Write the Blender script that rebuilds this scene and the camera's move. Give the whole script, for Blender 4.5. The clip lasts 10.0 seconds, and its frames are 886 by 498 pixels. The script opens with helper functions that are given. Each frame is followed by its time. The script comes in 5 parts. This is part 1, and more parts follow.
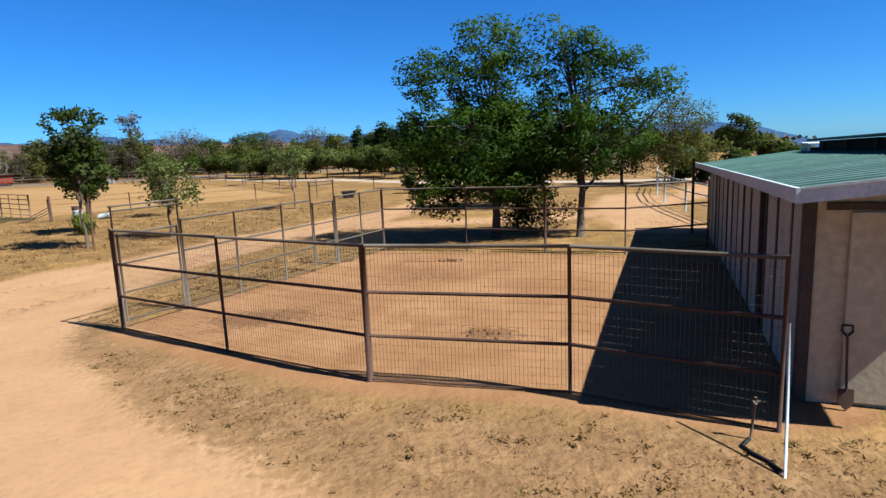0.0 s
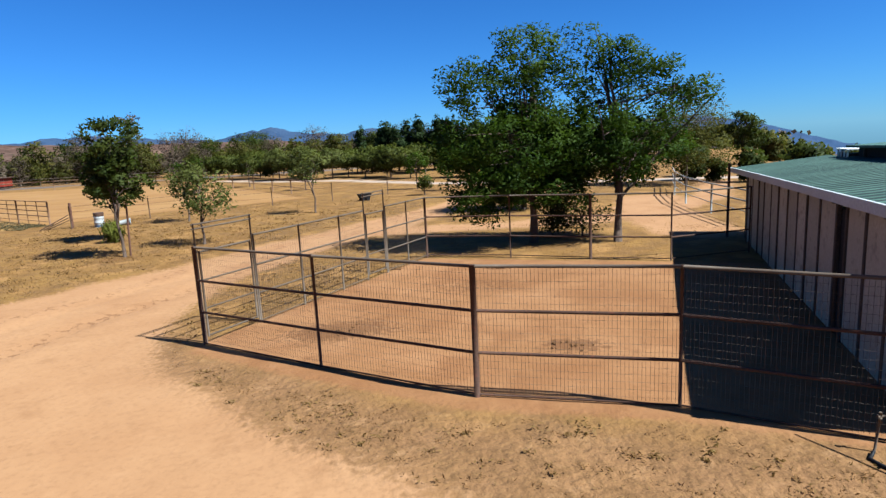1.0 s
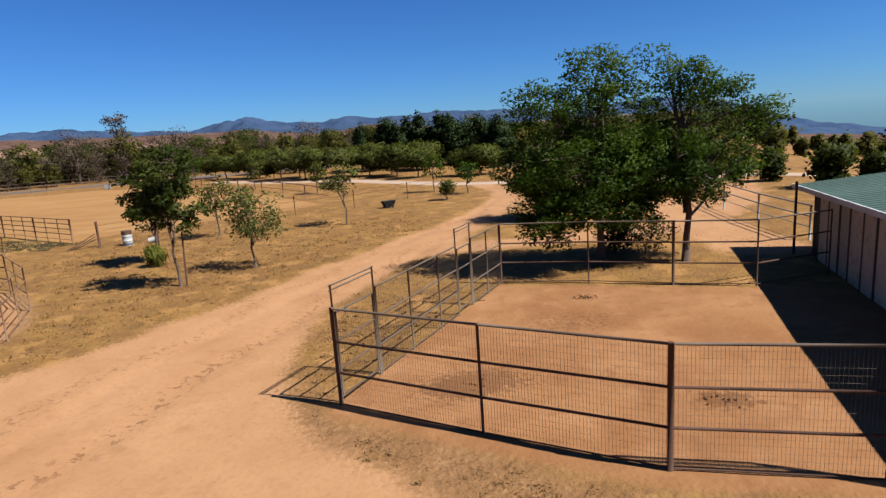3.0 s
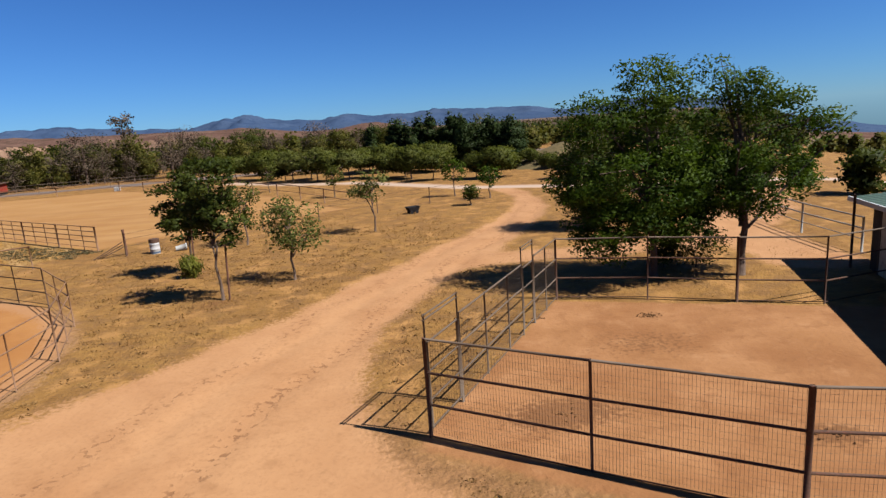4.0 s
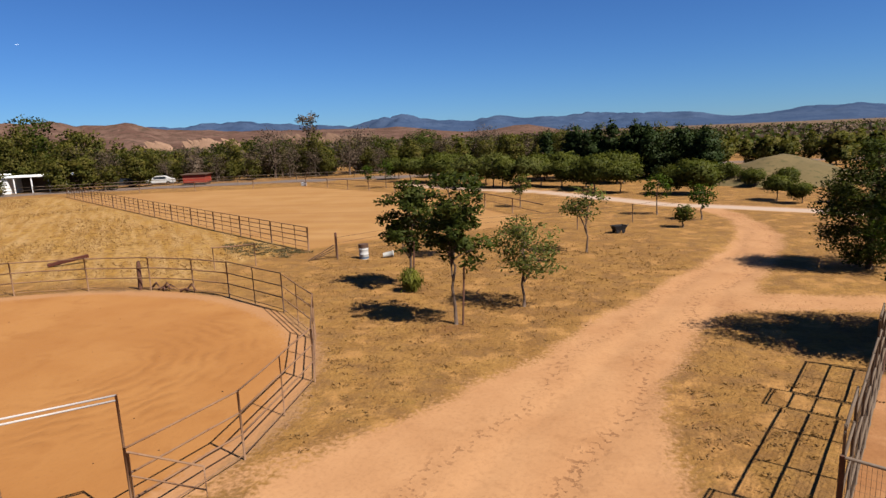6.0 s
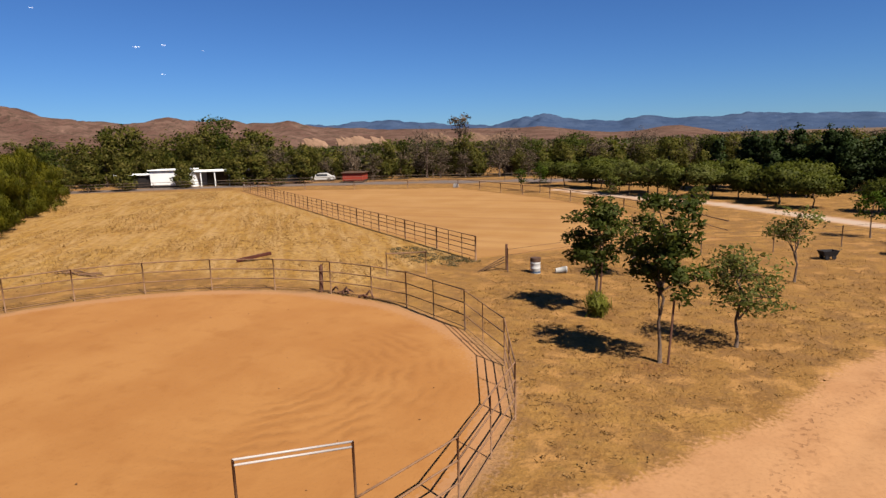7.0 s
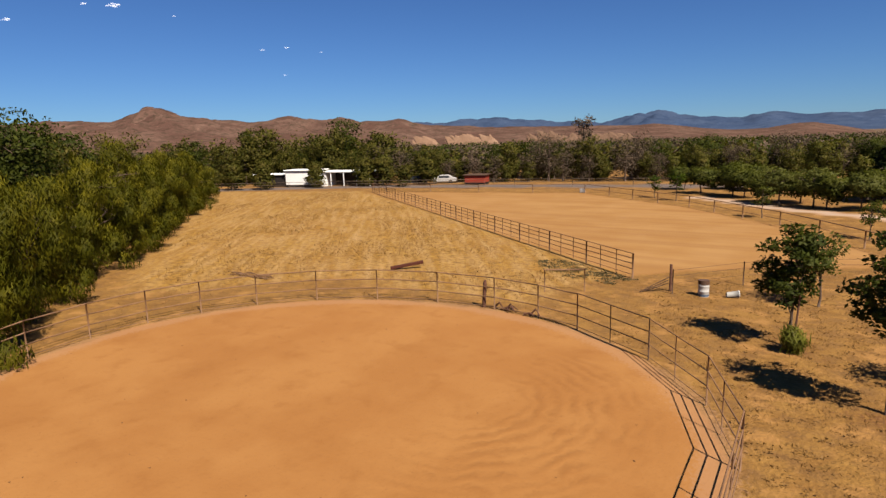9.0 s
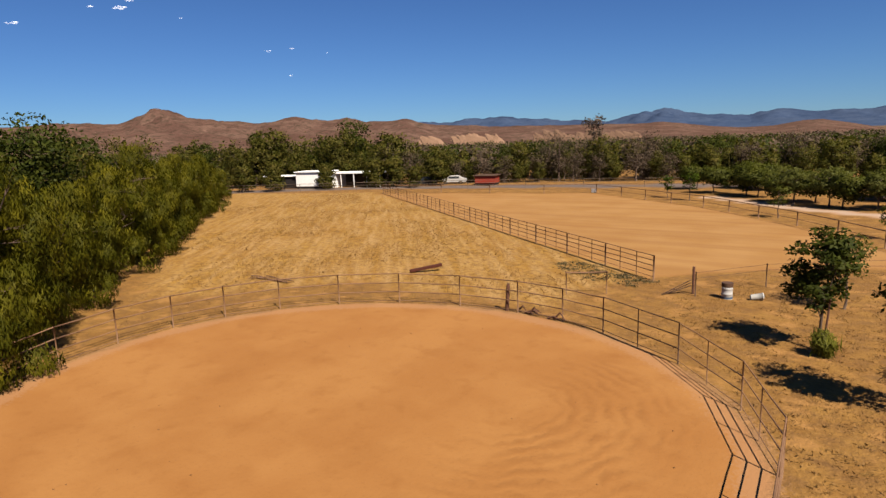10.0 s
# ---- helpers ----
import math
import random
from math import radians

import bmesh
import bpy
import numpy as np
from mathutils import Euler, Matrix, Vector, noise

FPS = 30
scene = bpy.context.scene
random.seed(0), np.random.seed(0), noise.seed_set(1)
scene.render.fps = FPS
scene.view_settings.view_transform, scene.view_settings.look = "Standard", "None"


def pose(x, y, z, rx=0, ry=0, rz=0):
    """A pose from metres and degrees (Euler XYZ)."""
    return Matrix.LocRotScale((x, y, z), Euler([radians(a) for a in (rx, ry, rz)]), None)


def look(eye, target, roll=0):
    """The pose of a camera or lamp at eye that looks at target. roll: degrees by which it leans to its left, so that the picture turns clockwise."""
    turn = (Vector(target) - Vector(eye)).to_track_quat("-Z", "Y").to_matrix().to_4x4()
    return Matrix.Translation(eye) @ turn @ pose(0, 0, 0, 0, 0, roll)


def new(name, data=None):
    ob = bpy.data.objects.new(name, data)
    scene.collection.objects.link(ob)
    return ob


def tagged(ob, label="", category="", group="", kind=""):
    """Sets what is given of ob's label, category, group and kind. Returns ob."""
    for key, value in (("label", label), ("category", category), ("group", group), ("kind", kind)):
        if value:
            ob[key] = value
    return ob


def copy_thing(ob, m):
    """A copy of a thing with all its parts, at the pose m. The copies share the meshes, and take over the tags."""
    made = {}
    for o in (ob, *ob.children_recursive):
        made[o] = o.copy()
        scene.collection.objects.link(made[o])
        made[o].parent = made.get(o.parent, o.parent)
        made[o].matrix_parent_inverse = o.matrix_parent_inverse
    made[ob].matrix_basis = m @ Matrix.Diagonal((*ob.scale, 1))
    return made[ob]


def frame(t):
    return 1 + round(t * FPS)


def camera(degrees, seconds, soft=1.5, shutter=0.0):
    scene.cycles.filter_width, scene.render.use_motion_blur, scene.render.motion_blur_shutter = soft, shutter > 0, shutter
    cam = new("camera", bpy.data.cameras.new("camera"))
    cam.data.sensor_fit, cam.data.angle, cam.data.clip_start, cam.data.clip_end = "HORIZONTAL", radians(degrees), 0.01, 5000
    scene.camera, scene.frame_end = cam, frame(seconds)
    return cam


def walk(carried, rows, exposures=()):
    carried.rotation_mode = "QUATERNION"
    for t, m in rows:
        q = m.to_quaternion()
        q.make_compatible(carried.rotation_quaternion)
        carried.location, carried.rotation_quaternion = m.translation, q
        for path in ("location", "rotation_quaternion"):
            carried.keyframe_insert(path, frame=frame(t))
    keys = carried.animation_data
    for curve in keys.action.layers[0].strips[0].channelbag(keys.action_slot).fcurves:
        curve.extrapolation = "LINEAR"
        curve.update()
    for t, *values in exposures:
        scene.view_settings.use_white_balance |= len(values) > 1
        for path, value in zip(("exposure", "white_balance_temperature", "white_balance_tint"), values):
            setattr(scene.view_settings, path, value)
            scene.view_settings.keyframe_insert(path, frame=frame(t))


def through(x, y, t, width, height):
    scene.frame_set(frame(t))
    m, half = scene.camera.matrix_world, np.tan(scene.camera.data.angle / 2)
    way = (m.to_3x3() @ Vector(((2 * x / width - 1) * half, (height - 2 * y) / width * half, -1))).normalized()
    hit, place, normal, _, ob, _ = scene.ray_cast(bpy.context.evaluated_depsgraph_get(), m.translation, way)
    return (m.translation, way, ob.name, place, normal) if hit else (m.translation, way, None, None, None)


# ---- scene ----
EXPO = [(0.0, 1.67, 5050, -1), (1.0, 1.64, 5200, 2), (2.5, 1.38, 5650, 9), (4.5, 1.35, 6000, 12), (7.0, 1.30, 6500, 14), (10.0, 1.23, 6900, 15)]
cam = camera(73.0, 10.0, soft=1.45)
PATH = [
    (0.0, (-0.089, 0.398, 3.000), (-0.293, 10.249, 1.297), -2.49),
    (0.5, (-0.790, 0.276, 3.238), (-0.965, 10.125, 1.518), -2.47),
    (1.0, (-1.571, 0.199, 3.415), (-1.651, 10.041, 1.649), -3.00),
    (1.5, (-2.348, 0.238, 3.591), (-2.340, 10.072, 1.778), -3.36),
    (2.0, (-2.995, 0.350, 3.917), (-2.939, 10.172, 2.038), -3.92),
    (2.5, (-3.607, 0.453, 4.353), (-3.443, 10.259, 2.399), -4.05),
    (4.0, (-5.863, 1.129, 5.289), (-5.621, 10.915, 3.245), -4.11),
    (4.5, (-6.743, 1.418, 5.435), (-6.780, 11.208, 3.399), -3.95),
    (5.0, (-7.544, 1.808, 5.540), (-8.007, 11.595, 3.540), -3.53),
    (5.2, (-7.898, 2.028, 5.604), (-8.550, 11.805, 3.610), -3.37),
    (6.3, (-10.014, 3.299, 6.040), (-12.724, 12.749, 4.206), -2.16),
    (6.5, (-10.503, 3.441, 6.128), (-13.623, 12.763, 4.293), -2.12),
    (7.0, (-11.494, 3.767, 6.407), (-15.681, 12.665, 4.591), -1.72),
    (7.5, (-12.220, 3.690, 6.727), (-17.262, 12.133, 4.914), -1.45),
    (8.0, (-12.817, 3.331, 6.972), (-18.235, 11.540, 5.165), -1.26),
    (8.5, (-13.390, 2.901, 7.177), (-19.012, 10.971, 5.369), -1.32),
    (9.0, (-13.867, 2.590, 7.317), (-19.528, 10.632, 5.506), -1.61),
    (9.5, (-14.215, 2.367, 7.423), (-19.903, 10.390, 5.608), -1.84),
    (10.0, (-14.471, 2.165, 7.526), (-20.212, 10.150, 5.711), -2.00),
]
walk(cam, [(t, look(e, g, r)) for t, e, g, r in PATH], EXPO)

# ---- world and sun ----
world = bpy.data.worlds.new("sky")
scene.world = world
world.use_nodes = True
wn = world.node_tree
sky = wn.nodes.new("ShaderNodeTexSky")
sky.sky_type = "NISHITA"
sky.sun_disc = False
sky.sun_elevation, sky.sun_rotation = radians(50), radians(115)
sky.altitude, sky.air_density, sky.dust_density, sky.ozone_density = 1200, 1.0, 0.0, 4.0
deep = wn.nodes.new("ShaderNodeMix")
deep.data_type, deep.blend_type = "RGBA", "MULTIPLY"
deep.inputs[0].default_value, deep.inputs[7].default_value = 1.0, (0.268, 0.462, 0.715, 1)
wn.links.new(sky.outputs[0], deep.inputs[6])
wn.links.new(deep.outputs[2], wn.nodes["Background"].inputs[0])
wn.nodes["Background"].inputs[1].default_value = 0.05
sun = new("sun", bpy.data.lights.new("sun", "SUN"))
sun.data.energy, sun.data.angle, sun.data.color = 5.0, radians(0.5), (1.0, 0.945, 0.83)
sun.matrix_world = look((58.3, -27.2, 76.6), (0, 0, 0))


# ---- materials ----
def nodes_of(name, rough=0.8, metal=0.0):
    m = bpy.data.materials.new(name)
    m.use_nodes = True
    nt = m.node_tree
    b = nt.nodes["Principled BSDF"]
    b.inputs["Roughness"].default_value = rough
    b.inputs["Metallic"].default_value = metal
    return m, nt, b


def noise_fac(nt, scale, detail=4.0, lo=0.35, hi=0.65, coord="Object", rough=0.55):
    tc = nt.nodes.new("ShaderNodeTexCoord")
    n = nt.nodes.new("ShaderNodeTexNoise")
    n.inputs["Scale"].default_value, n.inputs["Detail"].default_value, n.inputs["Roughness"].default_value = scale, detail, rough
    nt.links.new(tc.outputs[coord], n.inputs["Vector"])
    r = nt.nodes.new("ShaderNodeMapRange")
    r.inputs["From Min"].default_value, r.inputs["From Max"].default_value = lo, hi
    nt.links.new(n.outputs["Fac"], r.inputs["Value"])
    return r.outputs["Result"]


def mix(nt, fac, a, b, kind="MIX"):
    n = nt.nodes.new("ShaderNodeMix")
    n.data_type, n.blend_type = "RGBA", kind
    for socket, v in ((n.inputs[0], fac), (n.inputs[6], a), (n.inputs[7], b)):
        if isinstance(v, (int, float)):
            socket.default_value = v
        elif isinstance(v, tuple):
            socket.default_value = (*v, 1)
        else:
            nt.links.new(v, socket)
    return n.outputs[2]


def math_node(nt, op, a, b=0.0, clamp=False):
    n = nt.nodes.new("ShaderNodeMath")
    n.operation, n.use_clamp = op, clamp
    for socket, v in zip(n.inputs, (a, b)):
        if isinstance(v, (int, float)):
            socket.default_value = v
        else:
            nt.links.new(v, socket)
    return n.outputs[0]


def bump(nt, b, height, strength=0.4, dist=0.02):
    n = nt.nodes.new("ShaderNodeBump")
    n.inputs["Strength"].default_value, n.inputs["Distance"].default_value = strength, dist
    nt.links.new(height, n.inputs["Height"])
    nt.links.new(n.outputs[0], b.inputs["Normal"])


def worn(name, c1, c2, scale=3.0, rough=0.6, metal=0.0, spots=None, island=0.0, bumps=0.3, bdist=0.004):
    """Two tones at two scales, with a fine relief; spots: a third tone in small patches."""
    m, nt, b = nodes_of(name, rough, metal)
    c = mix(nt, noise_fac(nt, scale), c1, c2)
    c = mix(nt, noise_fac(nt, scale * 11, 3.0, 0.3, 0.7), c, tuple(x * 0.72 for x in c1))
    if spots:
        c = mix(nt, noise_fac(nt, scale * 4, 5.0, 0.56, 0.66), c, spots)
    if island:
        info = nt.nodes.new("ShaderNodeObjectInfo")
        c = mix(nt, math_node(nt, "MULTIPLY", info.outputs["Random"], island), c, tuple(x * 0.45 for x in c1))
    nt.links.new(c, b.inputs["Base Color"])
    b.inputs["Specular IOR Level"].default_value = 0.14
    bump(nt, b, noise_fac(nt, scale * 16, 4.0, 0.2, 0.8), bumps, bdist)
    return m


def foliage(name, c1, c2, c3, through=0.35):
    """Leaves: each one its own tone, clump by clump lighter and darker, and some light through the blade."""
    m, nt, b = nodes_of(name, 0.6)
    b.inputs["Specular IOR Level"].default_value = 0.07
    geo = nt.nodes.new("ShaderNodeNewGeometry")
    c = mix(nt, math_node(nt, "ADD", math_node(nt, "MULTIPLY", geo.outputs["Random Per Island"], 0.7), 0.15), c1, c2)
    c = mix(nt, noise_fac(nt, 0.9, 2.0, 0.42, 0.68), c, c3)
    nt.links.new(c, b.inputs["Base Color"])
    t = nt.nodes.new("ShaderNodeBsdfTranslucent")
    nt.links.new(mix(nt, 0.5, c, (c2[0] * 1.5, c2[1] * 1.5, c2[2] * 0.8)), t.inputs["Color"])
    s = nt.nodes.new("ShaderNodeMixShader")
    s.inputs[0].default_value = through
    nt.links.new(b.outputs[0], s.inputs[1])
    nt.links.new(t.outputs[0], s.inputs[2])
    nt.links.new(s.outputs[0], nt.nodes["Material Output"].inputs["Surface"])
    return m


M_PIPE = worn("weathered steel pipe", (0.052, 0.026, 0.016), (0.08, 0.042, 0.026), 4.0, 0.75, 0.0, (0.08, 0.03, 0.017))
M_GALV = worn("galvanised pipe", (0.105, 0.074, 0.05), (0.075, 0.052, 0.036), 5.0, 0.6, 0.0)
M_BRIGHT = worn("bright galvanised pipe", (0.34, 0.31, 0.29), (0.27, 0.245, 0.23), 5.0, 0.45, 0.0)
M_SACK = worn("dirty white plastic", (0.26, 0.25, 0.23), (0.19, 0.18, 0.16), 3.0, 0.7)
M_WIRE = worn("wire", (0.071, 0.048, 0.032), (0.107, 0.071, 0.050), 6.0, 0.6, 0.0)
M_RUST = worn("rusty pipe", (0.062, 0.034, 0.022), (0.095, 0.055, 0.035), 4.0, 0.65, 0.0, (0.059, 0.030, 0.018))
M_TAN = worn("sun-bleached pipe", (0.17, 0.095, 0.052), (0.12, 0.064, 0.035), 4.0, 0.65, 0.0, (0.11, 0.05, 0.028))
M_BARK = worn("bark", (0.077, 0.050, 0.036), (0.119, 0.083, 0.059), 6.0, 0.9, 0, None, 0, 0.8, 0.01)
M_WOOD = worn("old wood", (0.089, 0.041, 0.027), (0.131, 0.066, 0.041), 5.0, 0.8)
M_BOARD = worn("barn board", (0.50, 0.42, 0.30), (0.42, 0.35, 0.25), 1.6, 0.75, 0, (0.27, 0.22, 0.16), 0.55)
M_STUCCO = worn("barn end panel", (0.46, 0.36, 0.22), (0.40, 0.31, 0.19), 0.9, 0.85, 0, None, 0, 0.3, 0.006)
M_TRIM = worn("white trim", (0.439, 0.439, 0.427), (0.368, 0.363, 0.345), 2.0, 0.5)
# near-black: the dark shed's own colour, and shade coloured into hollow places
M_DARK = worn("dark paint and gap shade", (0.018, 0.015, 0.014), (0.027, 0.023, 0.022), 2.0, 0.8)
M_POST = worn("stained post", (0.059, 0.041, 0.030), (0.089, 0.059, 0.041), 3.0, 0.8)
M_ROOF = worn("green roof sheet", (0.062, 0.105, 0.078), (0.085, 0.135, 0.10), 0.8, 0.6, 0.0, None, 0.45, 0.1, 0.002)
M_SEAM = worn("dark roof seam", (0.022, 0.03, 0.027), (0.035, 0.045, 0.04), 2.0, 0.8)
M_HOUSE = worn("white house paint", (0.72, 0.71, 0.69), (0.62, 0.61, 0.58), 0.6, 0.6)
M_WHITE = worn("white paint", (0.368, 0.356, 0.338), (0.297, 0.285, 0.267), 2.0, 0.55)
M_RED = worn("red paint", (0.249, 0.032, 0.018), (0.190, 0.030, 0.018), 1.0, 0.6)
M_BLACK = worn("black rubber", (0.011, 0.010, 0.011), (0.018, 0.016, 0.016), 3.0, 0.6)
M_BLUE = worn("blue steel band", (0.05, 0.075, 0.11), (0.06, 0.085, 0.13), 3.0, 0.5)
M_MANURE = worn("droppings", (0.17, 0.08, 0.03), (0.22, 0.11, 0.045), 8.0, 0.95, 0, None, 0, 1.0, 0.03)
M_GLASS = worn("window glass", (0.018, 0.023, 0.030), (0.030, 0.036, 0.041), 1.0, 0.08)
M_ROCK = worn("pale sandstone", (0.165, 0.098, 0.062), (0.215, 0.135, 0.09), 0.1, 0.95)
M_SLAB = worn("brown sandstone", (0.11, 0.065, 0.042), (0.15, 0.09, 0.06), 0.1, 0.95)
M_MOUND = worn("mound soil", (0.105, 0.075, 0.032), (0.075, 0.058, 0.024), 0.4, 0.95, 0, (0.05, 0.042, 0.016))
M_BEAM = worn("dark red timber", (0.05, 0.014, 0.008), (0.075, 0.022, 0.013), 3.0, 0.8)
M_CLOUD = worn("cloud", (0.85, 0.85, 0.88), (0.8, 0.8, 0.84), 0.02, 1.0)
# faint blue-white glow added so the clouds' undersides do not go dark
M_CLOUD.node_tree.nodes["Principled BSDF"].inputs["Emission Color"].default_value = (0.62, 0.72, 0.9, 1)
M_CLOUD.node_tree.nodes["Principled BSDF"].inputs["Emission Strength"].default_value = 0.3
thin = M_CLOUD.node_tree.nodes.new("ShaderNodeMixShader")
thin.inputs[0].default_value = 0.5
M_CLOUD.node_tree.links.new(M_CLOUD.node_tree.nodes.new("ShaderNodeBsdfTransparent").outputs[0], thin.inputs[1])
M_CLOUD.node_tree.links.new(M_CLOUD.node_tree.nodes["Principled BSDF"].outputs[0], thin.inputs[2])
M_CLOUD.node_tree.links.new(thin.outputs[0], M_CLOUD.node_tree.nodes["Material Output"].inputs["Surface"])
F_BIG = foliage("ash leaves", (0.012, 0.023, 0.001), (0.029, 0.048, 0.003), (0.048, 0.07, 0.005), 0.36)
F_DARK = foliage("dense leaves", (0.013, 0.019, 0.003), (0.030, 0.038, 0.005), (0.050, 0.056, 0.008))
F_LIGHT = foliage("young leaves", (0.042, 0.048, 0.010), (0.074, 0.078, 0.017), (0.09, 0.092, 0.023))
F_SPIKY = foliage("spiky weed blades", (0.07, 0.072, 0.01), (0.105, 0.105, 0.015), (0.13, 0.125, 0.02), 0.35)
F_WEED = foliage("grey weeds", (0.07, 0.052, 0.026), (0.10, 0.076, 0.036), (0.08, 0.066, 0.03), 0.3)
F_OLIVE = foliage("olive leaves", (0.028, 0.034, 0.005), (0.05, 0.056, 0.008), (0.068, 0.068, 0.012))
F_PEPPER = foliage("pepper tree leaves", (0.028, 0.030, 0.002), (0.058, 0.056, 0.003), (0.105, 0.09, 0.006), 0.36)
F_PINE = foliage("needles", (0.008, 0.015, 0.004), (0.016, 0.026, 0.005), (0.023, 0.032, 0.008), 0.15)
F_BROWN = foliage("dry twigs", (0.05, 0.034, 0.023), (0.077, 0.055, 0.037), (0.095, 0.068, 0.046), 0.2)
F_WOOD = foliage("woodland leaves", (0.028, 0.031, 0.005), (0.055, 0.055, 0.008), (0.095, 0.076, 0.016))
F_LITTER = foliage("leaf litter", (0.13, 0.066, 0.024), (0.17, 0.09, 0.034), (0.11, 0.055, 0.02), 0.3)
F_DRYLEAF = foliage("dead leaves", (0.14, 0.072, 0.026), (0.19, 0.1, 0.038), (0.12, 0.06, 0.022), 0.3)
F_DULL = foliage("dull trampled grass", (0.125, 0.07, 0.025), (0.18, 0.102, 0.036), (0.14, 0.085, 0.024), 0.3)
F_STRAW = foliage("dry grass blades", (0.145, 0.078, 0.027), (0.21, 0.12, 0.043), (0.17, 0.094, 0.032), 0.3)


# ---- lie of the land ----
def land(x, y):
    """Height of the open country: level round the ranch, falling away into the valley to the north-east."""
    d, w = np.hypot(x, y), np.degrees(np.arctan2(x, y))
    k = np.clip((w - 24) / 11, 0, 1) * np.clip((150 - w) / 20, 0, 1)
    return -0.056 * k * k * (3 - 2 * k) * np.maximum(0.0, d - 36)


# ---- mesh helpers ----
class Geo:
    """Vertices and faces that become one mesh."""

    def __init__(self):
        self.v, self.f = [], []

    def add(self, verts, faces):
        n = len(self.v)
        self.v += [tuple(p) for p in verts]
        self.f += [tuple(i + n for i in q) for q in faces]
        return self

    def tube(self, pts, radii, sides=8, caps=True):
        pts = [Vector(p) for p in pts]
        if isinstance(radii, (int, float)):
            radii = [radii] * len(pts)
        verts, faces = [], []
        for i, p in enumerate(pts):
            d = (pts[min(i + 1, len(pts) - 1)] - pts[max(i - 1, 0)]).normalized()
            a = d.cross(Vector((0, 0, 1)) if abs(d.z) < 0.9 else Vector((1, 0, 0))).normalized()
            b = d.cross(a)
            for k in range(sides):
                w = 2 * math.pi * k / sides
                verts.append(p + radii[i] * (math.cos(w) * a + math.sin(w) * b))
        for i in range(len(pts) - 1):
            for k in range(sides):
                j = (k + 1) % sides
                faces.append((i * sides + k, i * sides + j, (i + 1) * sides + j, (i + 1) * sides + k))
        if caps:
            faces += [tuple(range(sides)), tuple(range((len(pts) - 1) * sides, len(pts) * sides))[::-1]]
        return self.add(verts, faces)

    def box(self, lo, hi, bev=0.0):
        (x0, y0, z0), (x1, y1, z1) = lo, hi
        bm = bmesh.new()
        bmesh.ops.create_cube(bm, size=1)
        for q in bm.verts:
            q.co = Vector(((x0 + x1) / 2 + q.co.x * (x1 - x0), (y0 + y1) / 2 + q.co.y * (y1 - y0), (z0 + z1) / 2 + q.co.z * (z1 - z0)))
        if bev:
            bmesh.ops.bevel(bm, geom=bm.edges[:], offset=bev, segments=1, affect="EDGES")
        bm.verts.index_update()
        self.add([q.co for q in bm.verts], [[q.index for q in f.verts] for f in bm.faces])
        bm.free()
        return self

    def mesh(self, name, mat, smooth=False):
        me = bpy.data.meshes.new(name)
        me.from_pydata(self.v, [], self.f)
        me.materials.append(mat)
        if smooth:
            me.polygons.foreach_set("use_smooth", [True] * len(me.polygons))
        me.update()
        return me


def part(name, geo, mat, parent=None, label="", smooth=False):
    ob = new(name, geo if isinstance(geo, bpy.types.Mesh) else geo.mesh(name, mat, smooth))
    ob.parent = parent
    return tagged(ob, label)


def thing(name, label, category, group="", m=None, kind=""):
    ob = new(name)
    ob.empty_display_size = 0.3
    if m is not None:
        ob.matrix_basis = m
    return tagged(ob, label, category, group, kind)


def leaf_mesh(name, pts, size, mat, rng, ratio=0.45, droop=0.0, lean=None, follow=0.6):
    """Many small kite-shaped leaves, one at each point; their shading follows the clump they belong to."""
    n = len(pts)
    a = rng.normal(size=(n, 3))
    a[:, 2] = a[:, 2] * 0.6 - droop
    a /= np.linalg.norm(a, axis=1)[:, None]
    b = np.cross(a, rng.normal(size=(n, 3)))
    b /= np.linalg.norm(b, axis=1)[:, None]
    if lean is not None:
        b[np.einsum("ij,ij->i", np.cross(a, b), lean) > 0] *= -1
    s = size * rng.uniform(0.65, 1.35, (n, 1))
    v = np.stack([pts - a * s / 2, pts + b * s * ratio / 2 - a * s * 0.08, pts + a * s / 2, pts - b * s * ratio / 2 - a * s * 0.08], 1).reshape(-1, 3)
    me = bpy.data.meshes.new(name)
    me.from_pydata(v.tolist(), [], np.arange(4 * n).reshape(n, 4).tolist())
    me.materials.append(mat)
    if lean is not None:
        flat = -np.cross(a, b)
        nor = lean * follow + flat * (1 - follow)
        nor /= np.linalg.norm(nor, axis=1)[:, None] + 1e-9
        me.polygons.foreach_set("use_smooth", [True] * n)
        me.normals_split_custom_set_from_vertices(np.repeat(nor, 4, axis=0).tolist())
    return me


